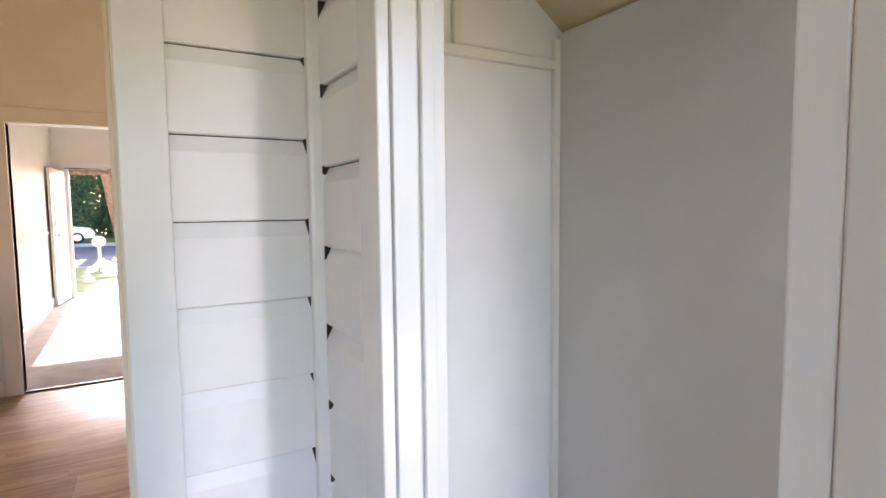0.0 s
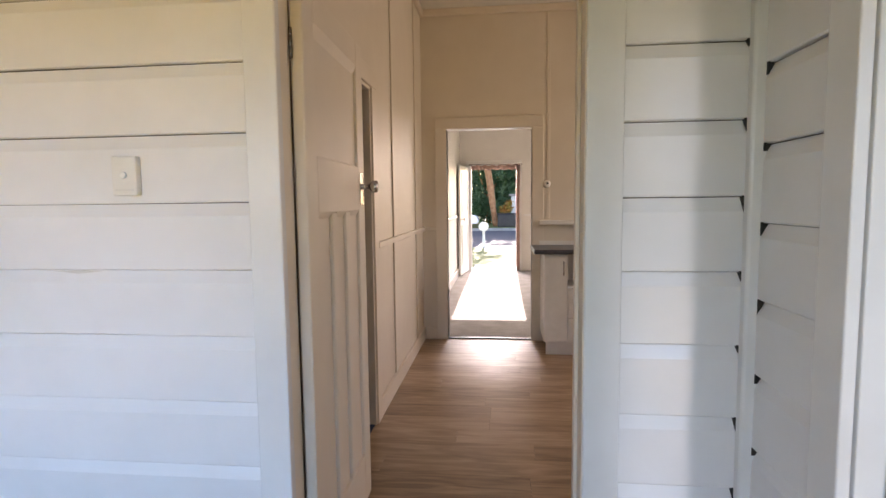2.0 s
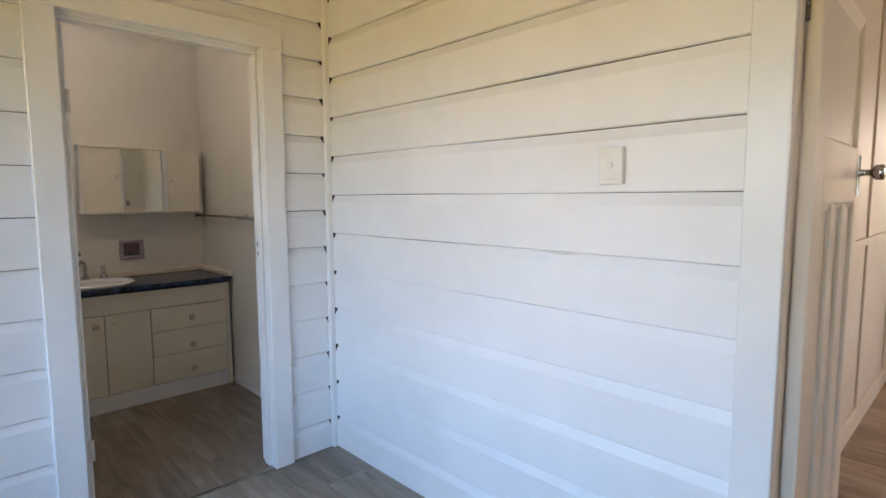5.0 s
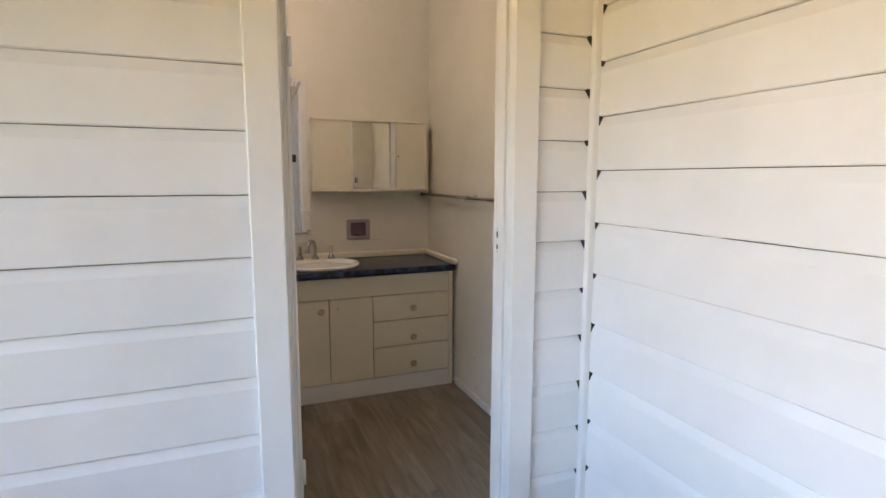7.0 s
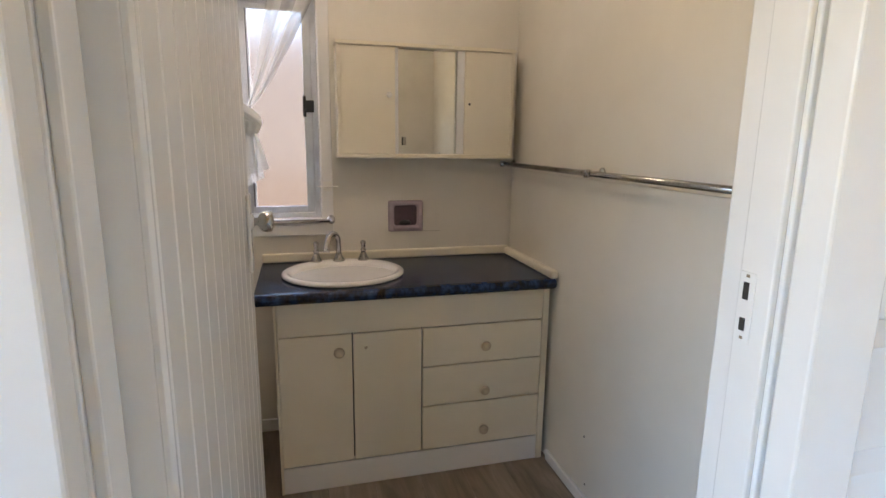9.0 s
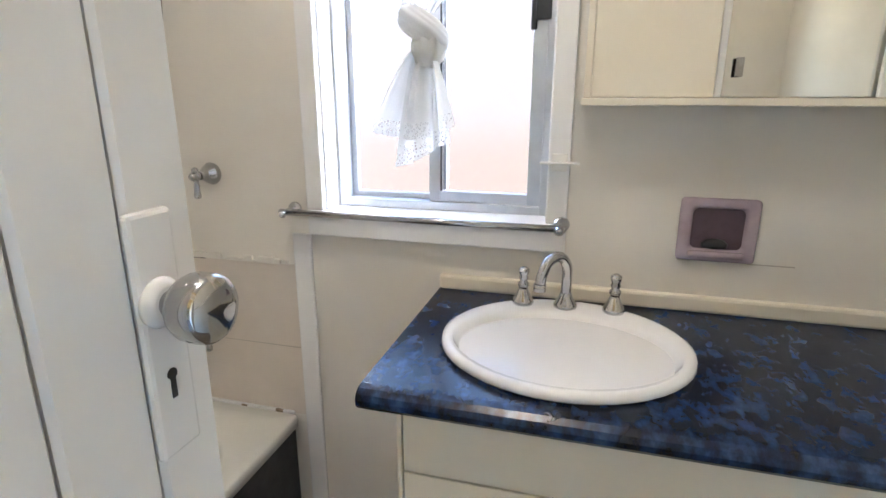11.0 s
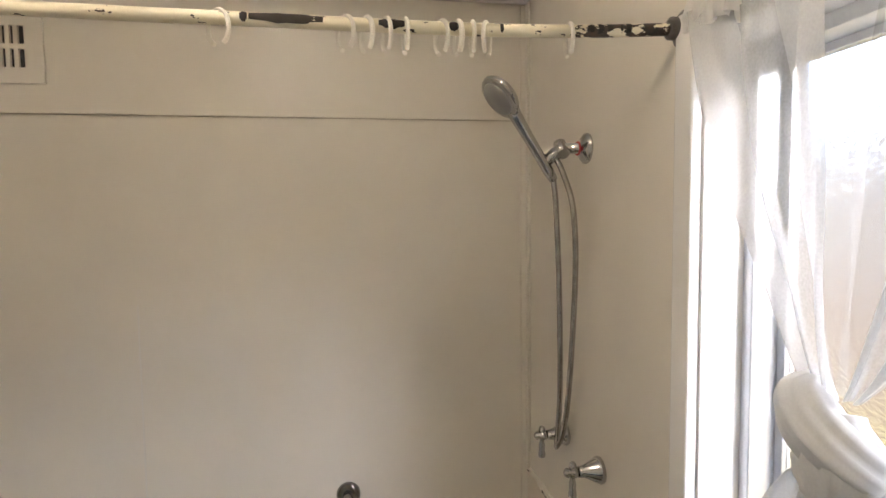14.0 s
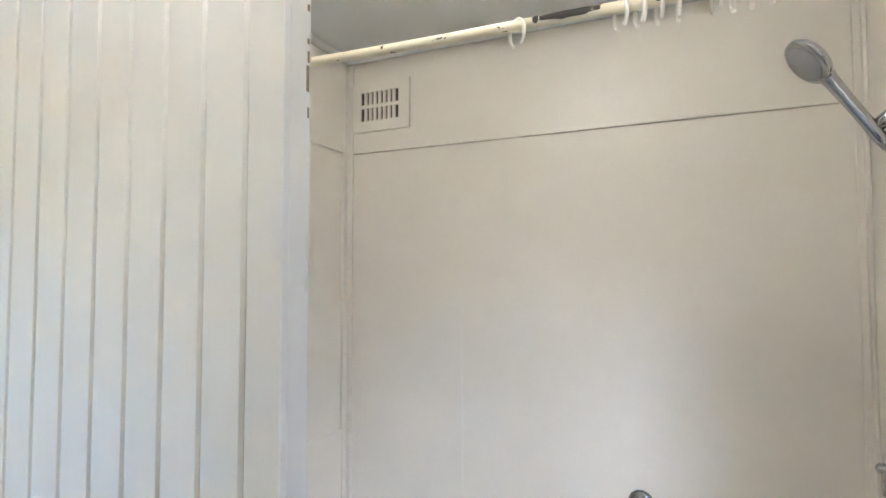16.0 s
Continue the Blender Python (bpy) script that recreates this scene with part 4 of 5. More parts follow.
part("board", boxes((-4.45, -3.20, BN - 0.022, BN - 0.008, 0, 0.045), bev=0.004), TRIM, sk)
part("board", boxes((BW, BW + 0.014, -0.10, 0.33, 0, 0.06), bev=0.004), TRIM, sk)

# beige sheet under the bath taps, with a broken top edge
pn = thing("splash_panel", (BW, -0.55, 0.34), "beige sheet panel behind the bath taps with a chipped top edge", "wall panel", kind="structure")
part("sheet", boxes((BW, BW + 0.004, BS + 0.002, -0.536, 0.345, 0.822), (BW, BW + 0.004, -0.534, -0.159, 0.345, 0.822)), TILE, pn)
rng = random.Random(3)
for i in range(30):
    y = BS + 0.03 + i * 0.0245
    part("chipped_edge", boxes((BW, BW + rng.uniform(0.006, 0.012), y, y + rng.uniform(0.022, 0.034), 0.820, 0.820 + rng.uniform(0.006, 0.020)), bev=0.002), BATHWALL, pn)
for y, w, z in ((BS + 0.02, 0.014, 0.818), (BS + 0.16, 0.11, 0.8175), (BS + 0.31, 0.05, 0.8182), (BS + 0.42, 0.07, 0.8178)):
    part("dark_crack", boxes((BW + 0.003, BW + 0.0085, y, y + w, z, z + 0.0022)), DARKGAP, pn)
part("sheet_joint", boxes((BW + 0.004, BW + 0.0048, -0.42, -0.162, 0.566, 0.5685)), JOINTLINE, pn)
part("batten", boxes((BW, BW + 0.012, -0.159, -0.104, 0.0, 0.915), bev=0.004), TRIM, pn)
part("seal", boxes((BW, BW + 0.012, BS + 0.02, -0.20, 0.342, 0.352), bev=0.003), TRIM, pn)
part("seal", boxes((BW + 0.012, BE, BS, BS + 0.012, 0.342, 0.353), bev=0.003), TRIM, pn)

rng = random.Random(21)
for k in range(9):
    y = rng.uniform(BS + 0.05, -0.26)
    part("stain", boxes((BW + 0.006, BW + 0.0135, y, y + rng.uniform(0.008, 0.03), 0.345, 0.345 + rng.uniform(0.003, 0.008))), BAREWOOD, pn)
for k in range(6):
    x = rng.uniform(-4.9, -4.3)
    part("stain", boxes((x, x + rng.uniform(0.008, 0.03), BS + 0.006, BS + 0.0135, 0.346, 0.346 + rng.uniform(0.003, 0.007))), BAREWOOD, pn)

# ---- window
win = thing("window_1", (BW, 0.23, 0.95), "aluminium sliding window with frosted panes in a white casing", "window", kind="structure")
part("casing", boxes((BW, BW + 0.020, -0.104, -0.055, 0.985, 1.965), bev=0.004), TRIM, win)
part("casing", boxes((BW, BW + 0.020, 0.522, 0.571, 0.985, 1.965), bev=0.004), TRIM, win)
part("casing", boxes((BW, BW + 0.022, -0.055, 0.522, 1.905, 1.965), bev=0.004), TRIM, win)
part("apron", boxes((BW, BW + 0.018, -0.104, 0.571, 0.915, 0.968), bev=0.004), TRIM, win)
part("sill", boxes((-5.10, BW + 0.028, -0.104, 0.571, 0.968, 0.985), bev=0.005), TRIM, win)
part("reveal", boxes((-5.12, BW, -0.060, -0.050, 0.985, 1.915)), TRIM, win)
part("reveal", boxes((-5.12, BW, 0.520, 0.530, 0.985, 1.915)), TRIM, win)
part("reveal", boxes((-5.12, BW, -0.050, 0.520, 1.905, 1.915)), TRIM, win)
AX = -5.085
fr = part("outer_frame", boxes((AX - 0.03, AX + 0.045, -0.050, -0.028, 0.985, 1.905), (AX - 0.03, AX + 0.045, 0.498, 0.520, 0.985, 1.905), (AX - 0.03, AX + 0.045, -0.028, 0.498, 0.985, 1.006), (AX - 0.03, AX + 0.045, -0.028, 0.498, 1.883, 1.905), bev=0.002), ALU, win, "dull aluminium frame")
f1 = part("fixed_sash", boxes((AX - 0.02, AX + 0.0, -0.028, -0.012, 1.006, 1.883), (AX - 0.02, AX + 0.0, 0.222, 0.246, 1.006, 1.883), (AX - 0.02, AX, -0.012, 0.222, 1.006, 1.020), (AX - 0.02, AX, -0.012, 0.222, 1.87, 1.883), bev=0.002), ALU, win)
f2 = part("sliding_sash", boxes((AX + 0.006, AX + 0.03, 0.205, 0.236, 1.006, 1.883), (AX + 0.006, AX + 0.03, 0.464, 0.498, 1.006, 1.883), (AX + 0.006, AX + 0.03, 0.236, 0.464, 1.006, 1.034), (AX + 0.006, AX + 0.03, 0.236, 0.464, 1.86, 1.883), bev=0.002), ALU, win)
for nm, r, par in (("pane", (AX - 0.012, AX - 0.008, -0.012, 0.222, 1.02, 1.87), f1), ("pane", (AX + 0.016, AX + 0.020, 0.236, 0.464, 1.034, 1.86), f2)):
    g = part(nm, boxes(r), FROST, par, "frosted textured glass")
    g.visible_shadow = False
part("dark_strip", boxes((AX + 0.0062, AX + 0.0298, 0.2362, 0.2402, 1.034, 1.86)), BLACK, f2, "black strip along the sash stile")
lt = part("latch", boxes((AX + 0.03, AX + 0.042, 0.458, 0.472, 1.425, 1.515), (AX + 0.03, AX + 0.055, 0.470, 0.505, 1.445, 1.495), bev=0.003), BLACK, f2, "black sliding latch")
bm = bmesh.new()
tube(bm, [(AX + 0.001, 0.205, 1.018), (AX + 0.001, 0.225, 1.04)], 0.004, 6)
part("broken_seal", bm, BLACK, f1)

# ---- curtain: sheer voile gathered on a wire and tied in a knot
cur = thing("curtain", (-4.93, 0.22, 1.90), "white sheer lace curtain tied in a knot", "curtain")
CXc = -4.938
bm = bmesh.new()
tube(bm, [(CXc, -0.045, 1.935), (CXc, 0.53, 1.935)], 0.006, 8)
part("wire", bm, TRIM, cur)


def swag(s0, s1, mat, name, off=0.0, y_out=0.0):
    """The fall from the wire to the knot; s is the place across the cloth from 0 to 1."""
    bm = bmesh.new()
    rows = []
    nz, nu = 22, 26
    for k in range(nz + 1):
        f = k / nz
        z = 1.945 - f * (1.945 - 1.455)
        w = 0.520 * (1 - f) ** 0.85 + 0.060
        row = []
        for i in range(nu + 1):
            s = s0 + (s1 - s0) * i / nu
            y = 0.228 + 0.022 * (1 - f) + (s - 0.5) * w
            fold = (0.010 + 0.016 * f * (1 - f) * 3) * math.sin(s * 34 + 1.4 * math.sin(f * 3)) + 0.006 * math.sin(s * 71 + f * 5)
            row.append(Vector((CXc + off + fold * (1 - 0.4 * f), y, z - 0.012 * math.sin(math.pi * s) * (1 - f))))
        rows.append(row)
    loft(bm, rows, False)
    return part(name, bm, mat, cur)


swag(0.0, 0.34, SHEER, "voile")
swag(0.34, 0.66, THIN, "voile")
swag(0.66, 1.0, SHEER, "voile")
swag(0.0, 0.13, HEM, "side_hem", 0.004)
swag(0.88, 1.0, HEM, "side_hem", 0.004)
swag(0.28, 0.42, HEM, "fold", 0.003)
swag(0.66, 0.78, HEM, "fold", 0.003)
bm = bmesh.new()
rows = []
for k, z in enumerate((1.966, 1.954, 1.940, 1.928, 1.915)):
    rows.append([Vector((CXc + 0.010 + 0.010 * math.sin(i * 1.7 + k * 0.6) * (1 if k else 0.5), -0.035 + 0.575 * i / 90, z + 0.003 * math.sin(i * 2.3))) for i in range(91)])
loft(bm, rows, False)
part("heading", bm, KNOTCLOTH, cur, "gathered cream heading")
# the knot: a tilted band of bunched cloth round a lump of folds


def bunch(name, points, radii, ribs, parent):
    bm = bmesh.new()
    path = spline(points, 6)
    rings, up = [], Vector((1, 0, 0))
    n = len(path) - 1
    for i, p in enumerate(path):
        d = (path[min(i + 1, n)] - path[max(i - 1, 0)]).normalized()
        up = (up - d * up.dot(d)).normalized()
        side = d.cross(up)
        g = i / n * (len(radii) - 1)
        k = min(int(g), len(radii) - 2)
        u = g - k
        u = u * u * (3 - 2 * u)
        r = radii[k] * (1 - u) + radii[k + 1] * u
        rings.append([p + r * (1 + 0.07 * math.sin(ribs * a + 1.5 * i / n) + 0.04 * math.sin(2.3 * ribs * a - i / n * 3)) * (math.cos(a) * up + math.sin(a) * side) for a in (2 * math.pi * q / 48 for q in range(48))])
    loft(bm, rings, True, True)
    return part(name, bm, KNOTCLOTH, parent)


bunch("knot", [(CXc - 0.014, 0.206, 1.456), (CXc + 0.002, 0.199, 1.450), (CXc + 0.018, 0.206, 1.441), (CXc + 0.028, 0.226, 1.428), (CXc + 0.026, 0.250, 1.412), (CXc + 0.012, 0.266, 1.396), (CXc - 0.008, 0.266, 1.384)], [0.016, 0.025, 0.030, 0.031, 0.031, 0.028, 0.018], 5, cur)
bunch("knot_fold", [(CXc + 0.004, 0.238, 1.440), (CXc + 0.010, 0.244, 1.410), (CXc + 0.012, 0.247, 1.388), (CXc + 0.012, 0.243, 1.366), (CXc + 0.010, 0.236, 1.342)], [0.020, 0.036, 0.041, 0.037, 0.023], 9, cur)


def tail(z1, y0, y1, off, seed, name, hem):
    bm, hm = bmesh.new(), bmesh.new()
    rows = []
    nz, nu = 16, 30
    for k in range(nz + 1):
        f = k / nz
        za = 1.375 - f * (1.375 - z1)
        row = []
        for i in range(nu + 1):
            s = i / nu
            a = 0.212 + 0.045 * s
            b = y0 + (y1 - y0) * s
            e = f ** 0.75
            y = a + (b - a) * e
            fold = (0.012 + 0.014 * f) * math.sin(s * 15 + seed) + 0.004 * math.sin(s * 37 + seed)
            row.append(Vector((CXc + 0.01 + off + fold, y, za - 0.028 * f * math.sin(s * 3.0 + seed * 0.7))))
        rows.append(row)
    loft(bm, rows[:14], False)
    part(name, bm, KNOTCLOTH if hem else SHEER, cur)
    loft(hm, rows[13:], False)
    part("lace_edge", hm, LACE, cur)


tail(1.205, 0.108, 0.312, 0.012, 0.4, "tail", True)
tail(1.140, 0.165, 0.290, -0.006, 2.1, "tail", True)

# ---- chrome towel rail under the window
rl = thing("towel_rail", (-4.91, 0.2, 0.98), "chrome towel rail below the window sill", "towel rail")
bm = bmesh.new()
tube(bm, [(-4.905, -0.155, 0.985), (-4.905, 0.572, 0.985)], 0.0085, 14)
part("bar", bm, CHROME, rl)
for y in (-0.139, 0.559):
    bm = bmesh.new()
    lathe(bm, [(0.020, 0), (0.018, 0.006), (0.008, 0.012), (0.008, 0.062), (0.012, 0.066), (0.004, 0.076)], pose(BW + 0.018, y, 0.985, 0, 90, 0), 16)
    part("bracket", bm, CHROME, rl)

rl = thing("towel_rail", (-4.2, 1.36, 1.22), "long chrome towel rail on the bathroom wall", "towel rail")
bm = bmesh.new()
tube(bm, [(-4.955, 1.362, 1.229), (-3.42, 1.362, 1.229)], 0.010, 14)
part("bar", bm, DULLCHROME, rl)
for x in (-4.945, -4.172, -3.44):
    bm = bmesh.new()
    lathe(bm, [(0.020, 0), (0.018, 0.006), (0.008, 0.012), (0.008, 0.045), (0.014, 0.048), (0.014, 0.066), (0.006, 0.072)], pose(x, BN - 0.008, 1.229, 90, 0, 0), 16)
    part("bracket", bm, CHROME, rl)

# small clear shelf clip on the window casing
cl = thing("toothbrush_clip", (-4.93, 0.547, 1.13), "small white plastic clip shelf on the casing", "holder")
part("shelf", boxes((-4.95, -4.918, 0.505, 0.592, 1.129, 1.1315), bev=0.0006), PLASTIC, cl)
part("back", boxes((-4.95, -4.944, 0.53, 0.565, 1.11, 1.15), bev=0.002), PLASTIC, cl)

# ---- mirror cabinet
mc = thing("mirror_cabinet", (-4.91, 0.975, 1.257), "cream mirrored wall cabinet with two sliding doors", "cabinet")
part("carcass", boxes((BW, -4.855, 0.592, 0.606, 1.272, 1.712), (BW, -4.855, 1.348, 1.362, 1.272, 1.712), (BW, -4.850, 0.588, 1.366, 1.257, 1.272), (BW, -4.850, 0.588, 1.366, 1.708, 1.722), (BW, BW + 0.010, 0.606, 1.348, 1.272, 1.708), bev=0.002), VANITY, mc)
d1 = part("door", boxes((-4.872, -4.860, 0.606, 0.832, 1.273, 1.707), bev=0.002), VANITY, mc)
d2 = part("door", boxes((-4.872, -4.860, 1.137, 1.348, 1.273, 1.707), bev=0.002), VANITY, mc)
part("edge_strip", boxes((-4.884, -4.873, 0.834, 0.848, 1.273, 1.707), bev=0.002), TRIM, mc)
part("edge_strip", boxes((-4.878, -4.864, 1.103, 1.135, 1.273, 1.707), bev=0.002), TRIM, mc)
part("mirror", boxes((-4.892, -4.886, 0.84, 1.13, 1.274, 1.706)), MIRROR, mc, "tarnished mirror glass")
bm = bmesh.new()
lathe(bm, [(0.006, 0), (0.006, 0.008), (0.012, 0.012), (0.012, 0.018), (0.006, 0.023)], pose(-4.860, 0.805, 1.515, 0, 90, 0), 16)
part("knob", bm, PLASTIC, d1)
bm = bmesh.new()
lathe(bm, [(0.005, 0), (0.005, 0.001)], pose(-4.860, 1.158, 1.487, 0, 90, 0), 12)
part("screw_hole", bm, BLACK, d2)
# small metal plate placed for a hinge's reflection in the mirror
part("hinge", boxes((-4.873, -4.870, 0.866, 0.880, 1.31, 1.345), bev=0.001), DULLCHROME, mc)

# ---- soap niche
ni = thing("soap_holder", (-4.97, 0.9, 0.92), "mauve ceramic soap holder, the shade of its hollow painted dark", "soap holder")
def niche_ring(x, grow, r):
    """A loop round the hollow, with rounded corners and a slightly arched head."""
    y0, y1, z0, z1 = 0.842 - grow, 0.950 + grow, 0.946 - grow, 1.034 + grow
    out = []
    for cy, cz, a0 in ((y1 - r, z1 - r, 0), (y0 + r, z1 - r, 90), (y0 + r, z0 + r, 180), (y1 - r, z0 + r, 270)):
        out += [Vector((x, cy + r * math.cos(radians(a0 + 18 * k)), cz + r * math.sin(radians(a0 + 18 * k)))) for k in range(6)]
    for p in out:
        if p.z > 0.99:
            p.z += 0.008 * (1 - ((p.y - 0.896) / 0.08) ** 2)
    return out


bm = bmesh.new()
loft(bm, [niche_ring(BW, 0.026, 0.008), niche_ring(BW + 0.008, 0.026, 0.008), niche_ring(BW + 0.013, 0.021, 0.010), niche_ring(BW + 0.013, 0.007, 0.012), niche_ring(BW + 0.009, 0.001, 0.012), niche_ring(BW + 0.001, -0.002, 0.012)], True, False)
part("frame", bm, MAUVE, ni)
part("ledge", boxes((BW + 0.002, BW + 0.022, 0.838, 0.954, 0.930, 0.944), bev=0.005), MAUVE, ni)
part("wall_crack", boxes((BW, BW + 0.0012, 0.965, 1.060, 0.916, 0.9185)), JOINTLINE, ni)
# flat dark sheet on the wall paints the shade inside the recess
part("hollow", boxes((BW, BW + 0.002, 0.842, 0.950, 0.944, 1.040)), surface("shaded_mauve", (0.07, 0.045, 0.055), (0.11, 0.07, 0.085), 0.5, 15, 80, 0.1), ni)
bm = bmesh.new()
lathe(bm, [(0.001, 0), (0.026, 0.003), (0.028, 0.010), (0.018, 0.018), (0.001, 0.020)], Matrix.Translation((BW + 0.006, 0.893, 0.948)) @ Matrix.Diagonal((0.28, 1.0, 1.2, 1)), 16)
part("soap_stub", bm, BLACK, ni)

# ---- vanity
VX, VT = -4.465, 0.755
va = thing("vanity", (-4.7, 0.86, 0), "cream bathroom vanity with two doors and three drawers", "vanity")
part("carcass", boxes((BW + 0.002, VX - 0.018, 0.322, 0.336, 0.0, VT), (BW + 0.002, VX - 0.018, 1.372, 1.39, 0.0, VT), (BW + 0.002, VX - 0.022, 0.336, 1.372, 0.10, 0.115), (BW + 0.002, BW + 0.012, 0.336, 1.372, 0.115, VT)), VANITY, va)
# dark sheet gives the seams between fronts their shade as colour
part("gap_backing", boxes((VX - 0.030, VX - 0.0195, 0.336, 1.372, 0.115, VT)), DARKGAP, va)
part("side_edge", boxes((VX - 0.018, VX, 0.322, 0.331, 0.0, VT), bev=0.002), VANITY, va)
part("side_edge", boxes((VX - 0.018, VX, 1.364, 1.390, 0.0, VT), bev=0.002), VANITY, va)
part("kickboard", boxes((VX - 0.018, VX - 0.003, 0.332, 1.363, 0.0, 0.106), bev=0.002), TRIM, va)
part("top_panel", boxes((VX - 0.018, VX, 0.334, 1.361, 0.629, VT - 0.003), bev=0.002), VANITY, va)
doors = [part("door", boxes((VX - 0.018, VX, a, b, 0.112, 0.625), bev=0.002), VANITY, va) for a, b in ((0.334, 0.5955), (0.6005, 0.861))]
draws = [part("drawer_front", boxes((VX - 0.018, VX, 0.866, 1.361, a, b), bev=0.002), VANITY, va) for a, b in ((0.467, 0.624), (0.301, 0.4620), (0.112, 0.2960))]


def wood_knob(parent, y, z):
    bm = bmesh.new()
    lathe(bm, [(0.010, 0), (0.010, 0.010), (0.019, 0.014), (0.0205, 0.020), (0.017, 0.026), (0.013, 0.0265), (0.011, 0.024), (0.001, 0.024)], pose(VX, y, z, 0, 90, 0), 20)
    part("knob", bm, KNOBWOOD, parent, "beige round knob")


wood_knob(doors[0], 0.547, 0.562)
bm = bmesh.new()
lathe(bm, [(0.006, 0), (0.006, 0.0015), (0.001, 0.003)], pose(VX, 0.648, 0.567, 0, 90, 0), 10)
part("screw", bm, KNOBWOOD, doors[1])
for d, z in zip(draws, (0.538, 0.350, 0.178)):
    wood_knob(d, 1.118, z)

# worktop with a rounded front edge
vt = thing("worktop", (-4.7, 0.83, VT), "dark blue marbled laminate vanity top", "worktop")
bm = bmesh.new()
prof = [(BW + 0.002, VT), (-4.452, VT), (-4.440, VT + 0.004), (-4.432, VT + 0.013), (-4.430, VT + 0.024), (-4.434, VT + 0.034), (-4.444, VT + 0.041), (-4.458, VT + 0.043), (BW + 0.002, VT + 0.043)]
loft(bm, [[Vector((x, y, z)) for x, z in prof] for y in (0.262, 1.401)], True, True, False)
part("slab", bm, BLUE, vt)
TOP = VT + 0.043
up = thing("upstand", (BW, 0.83, TOP), "cream painted quarter-round upstand behind the vanity top", "trim")
part("strip", boxes((BW, BW + 0.020, 0.262, 1.401, TOP, TOP + 0.040), bev=0.008), VANITY, up)
part("strip", boxes((BW + 0.020, -4.432, 1.376, 1.410, TOP, TOP + 0.034), bev=0.010), VANITY, up)

# oval basin
bs = thing("basin", (-4.695, 0.590, TOP), "white oval ceramic drop-in basin", "basin")


def oval(cx, cy, rx, ry, z, n=48):
    return [Vector((cx + rx * math.cos(a), cy + ry * math.sin(a), z)) for a in (2 * math.pi * k / n for k in range(n))]


bm = bmesh.new()
c = (-4.695, 0.590)
loft(bm, [oval(*c, 0.212, 0.238, TOP + 0.0005), oval(*c, 0.217, 0.243, TOP + 0.006), oval(*c, 0.215, 0.241, TOP + 0.015), oval(*c, 0.205, 0.232, TOP + 0.0195),
          oval(*c, 0.195, 0.222, TOP + 0.0195), oval(-4.671, c[1], 0.170, 0.214, TOP + 0.016), oval(-4.671, c[1], 0.163, 0.206, TOP + 0.006), oval(-4.670, c[1], 0.151, 0.192, TOP - 0.02),
          oval(-4.668, c[1], 0.122, 0.158, TOP - 0.052), oval(-4.668, c[1], 0.070, 0.092, TOP - 0.070), oval(-4.668, c[1], 0.024, 0.024, TOP - 0.075)], True, True)
part("bowl", bm, CERAMIC, bs)
bm = bmesh.new()
lathe(bm, [(0.023, 0), (0.023, 0.003), (0.015, 0.004), (0.013, 0.001)], pose(-4.668, 0.590, TOP - 0.0745), 20)
part("drain", bm, CHROME, bs)


def cross_tap(name, m, label, group, lever=0.03):
    """A bell-shaped body on a wall or deck with a turned lever handle."""
    th = thing(name, m.translation, label, "tap", group)
    m = m @ Matrix.Scale(1.22, 4)
    bm = bmesh.new()
    lathe(bm, [(0.0245, 0), (0.0255, 0.004), (0.022, 0.012), (0.015, 0.025), (0.0105, 0.036), (0.010, 0.044)], m, 24)
    part("body", bm, CHROME, th)
    bm = bmesh.new()
    lathe(bm, [(0.008, 0.044), (0.0105, 0.050), (0.0105, 0.057), (0.007, 0.060), (0.009, 0.066), (0.0055, 0.071), (0.001, 0.073)], m, 18)
    part("stem", bm, CHROME, th)
    bm = bmesh.new()
    k = m @ pose(0, 0, 0.055, 90, 0, 0)
    lathe(bm, [(0.003, -0.020), (0.0065, -0.017), (0.0075, -0.010), (0.005, 0.0), (0.005, 0.014), (0.007, 0.022), (0.0062, 0.034), (0.008, 0.040), (0.0075, 0.047), (0.003, 0.050)], k, 14)
    part("lever", bm, CHROME, th)
    return th


def deck_tap(y):
    th = thing("basin_tap", (-4.862, y, TOP + 0.018), "chrome basin tap with a turned handle", "tap", "basin taps")
    m = pose(-4.862, y, TOP + 0.018)
    bm = bmesh.new()
    lathe(bm, [(0.0235, 0), (0.025, 0.004), (0.022, 0.012), (0.016, 0.022), (0.012, 0.032), (0.010, 0.038)], m, 24)
    part("body", bm, CHROME, th)
    bm = bmesh.new()
    lathe(bm, [(0.009, 0.038), (0.013, 0.043), (0.013, 0.049), (0.008, 0.054), (0.0115, 0.062), (0.009, 0.068), (0.0125, 0.075), (0.012, 0.083), (0.005, 0.088)], m, 18)
    part("handle", bm, CHROME, th)


deck_tap(0.488)
deck_tap(0.688)
sp = thing("basin_spout", (-4.866, 0.583, TOP + 0.018), "chrome gooseneck basin spout", "tap", "basin taps")
bm = bmesh.new()
lathe(bm, [(0.026, 0), (0.027, 0.004), (0.023, 0.012), (0.016, 0.022), (0.0125, 0.034)], pose(-4.866, 0.583, TOP + 0.018), 24)
part("base", bm, CHROME, sp)
bm = bmesh.new()
z0 = TOP + 0.045
tube(bm, spline([(-4.866, 0.583, z0), (-4.866, 0.583, z0 + 0.045), (-4.863, 0.580, z0 + 0.074), (-4.848, 0.565, z0 + 0.094), (-4.828, 0.545, z0 + 0.088), (-4.816, 0.533, z0 + 0.062), (-4.812, 0.529, z0 + 0.036)], 5), 0.0118, 16)
part("neck", bm, CHROME, sp)
bm = bmesh.new()
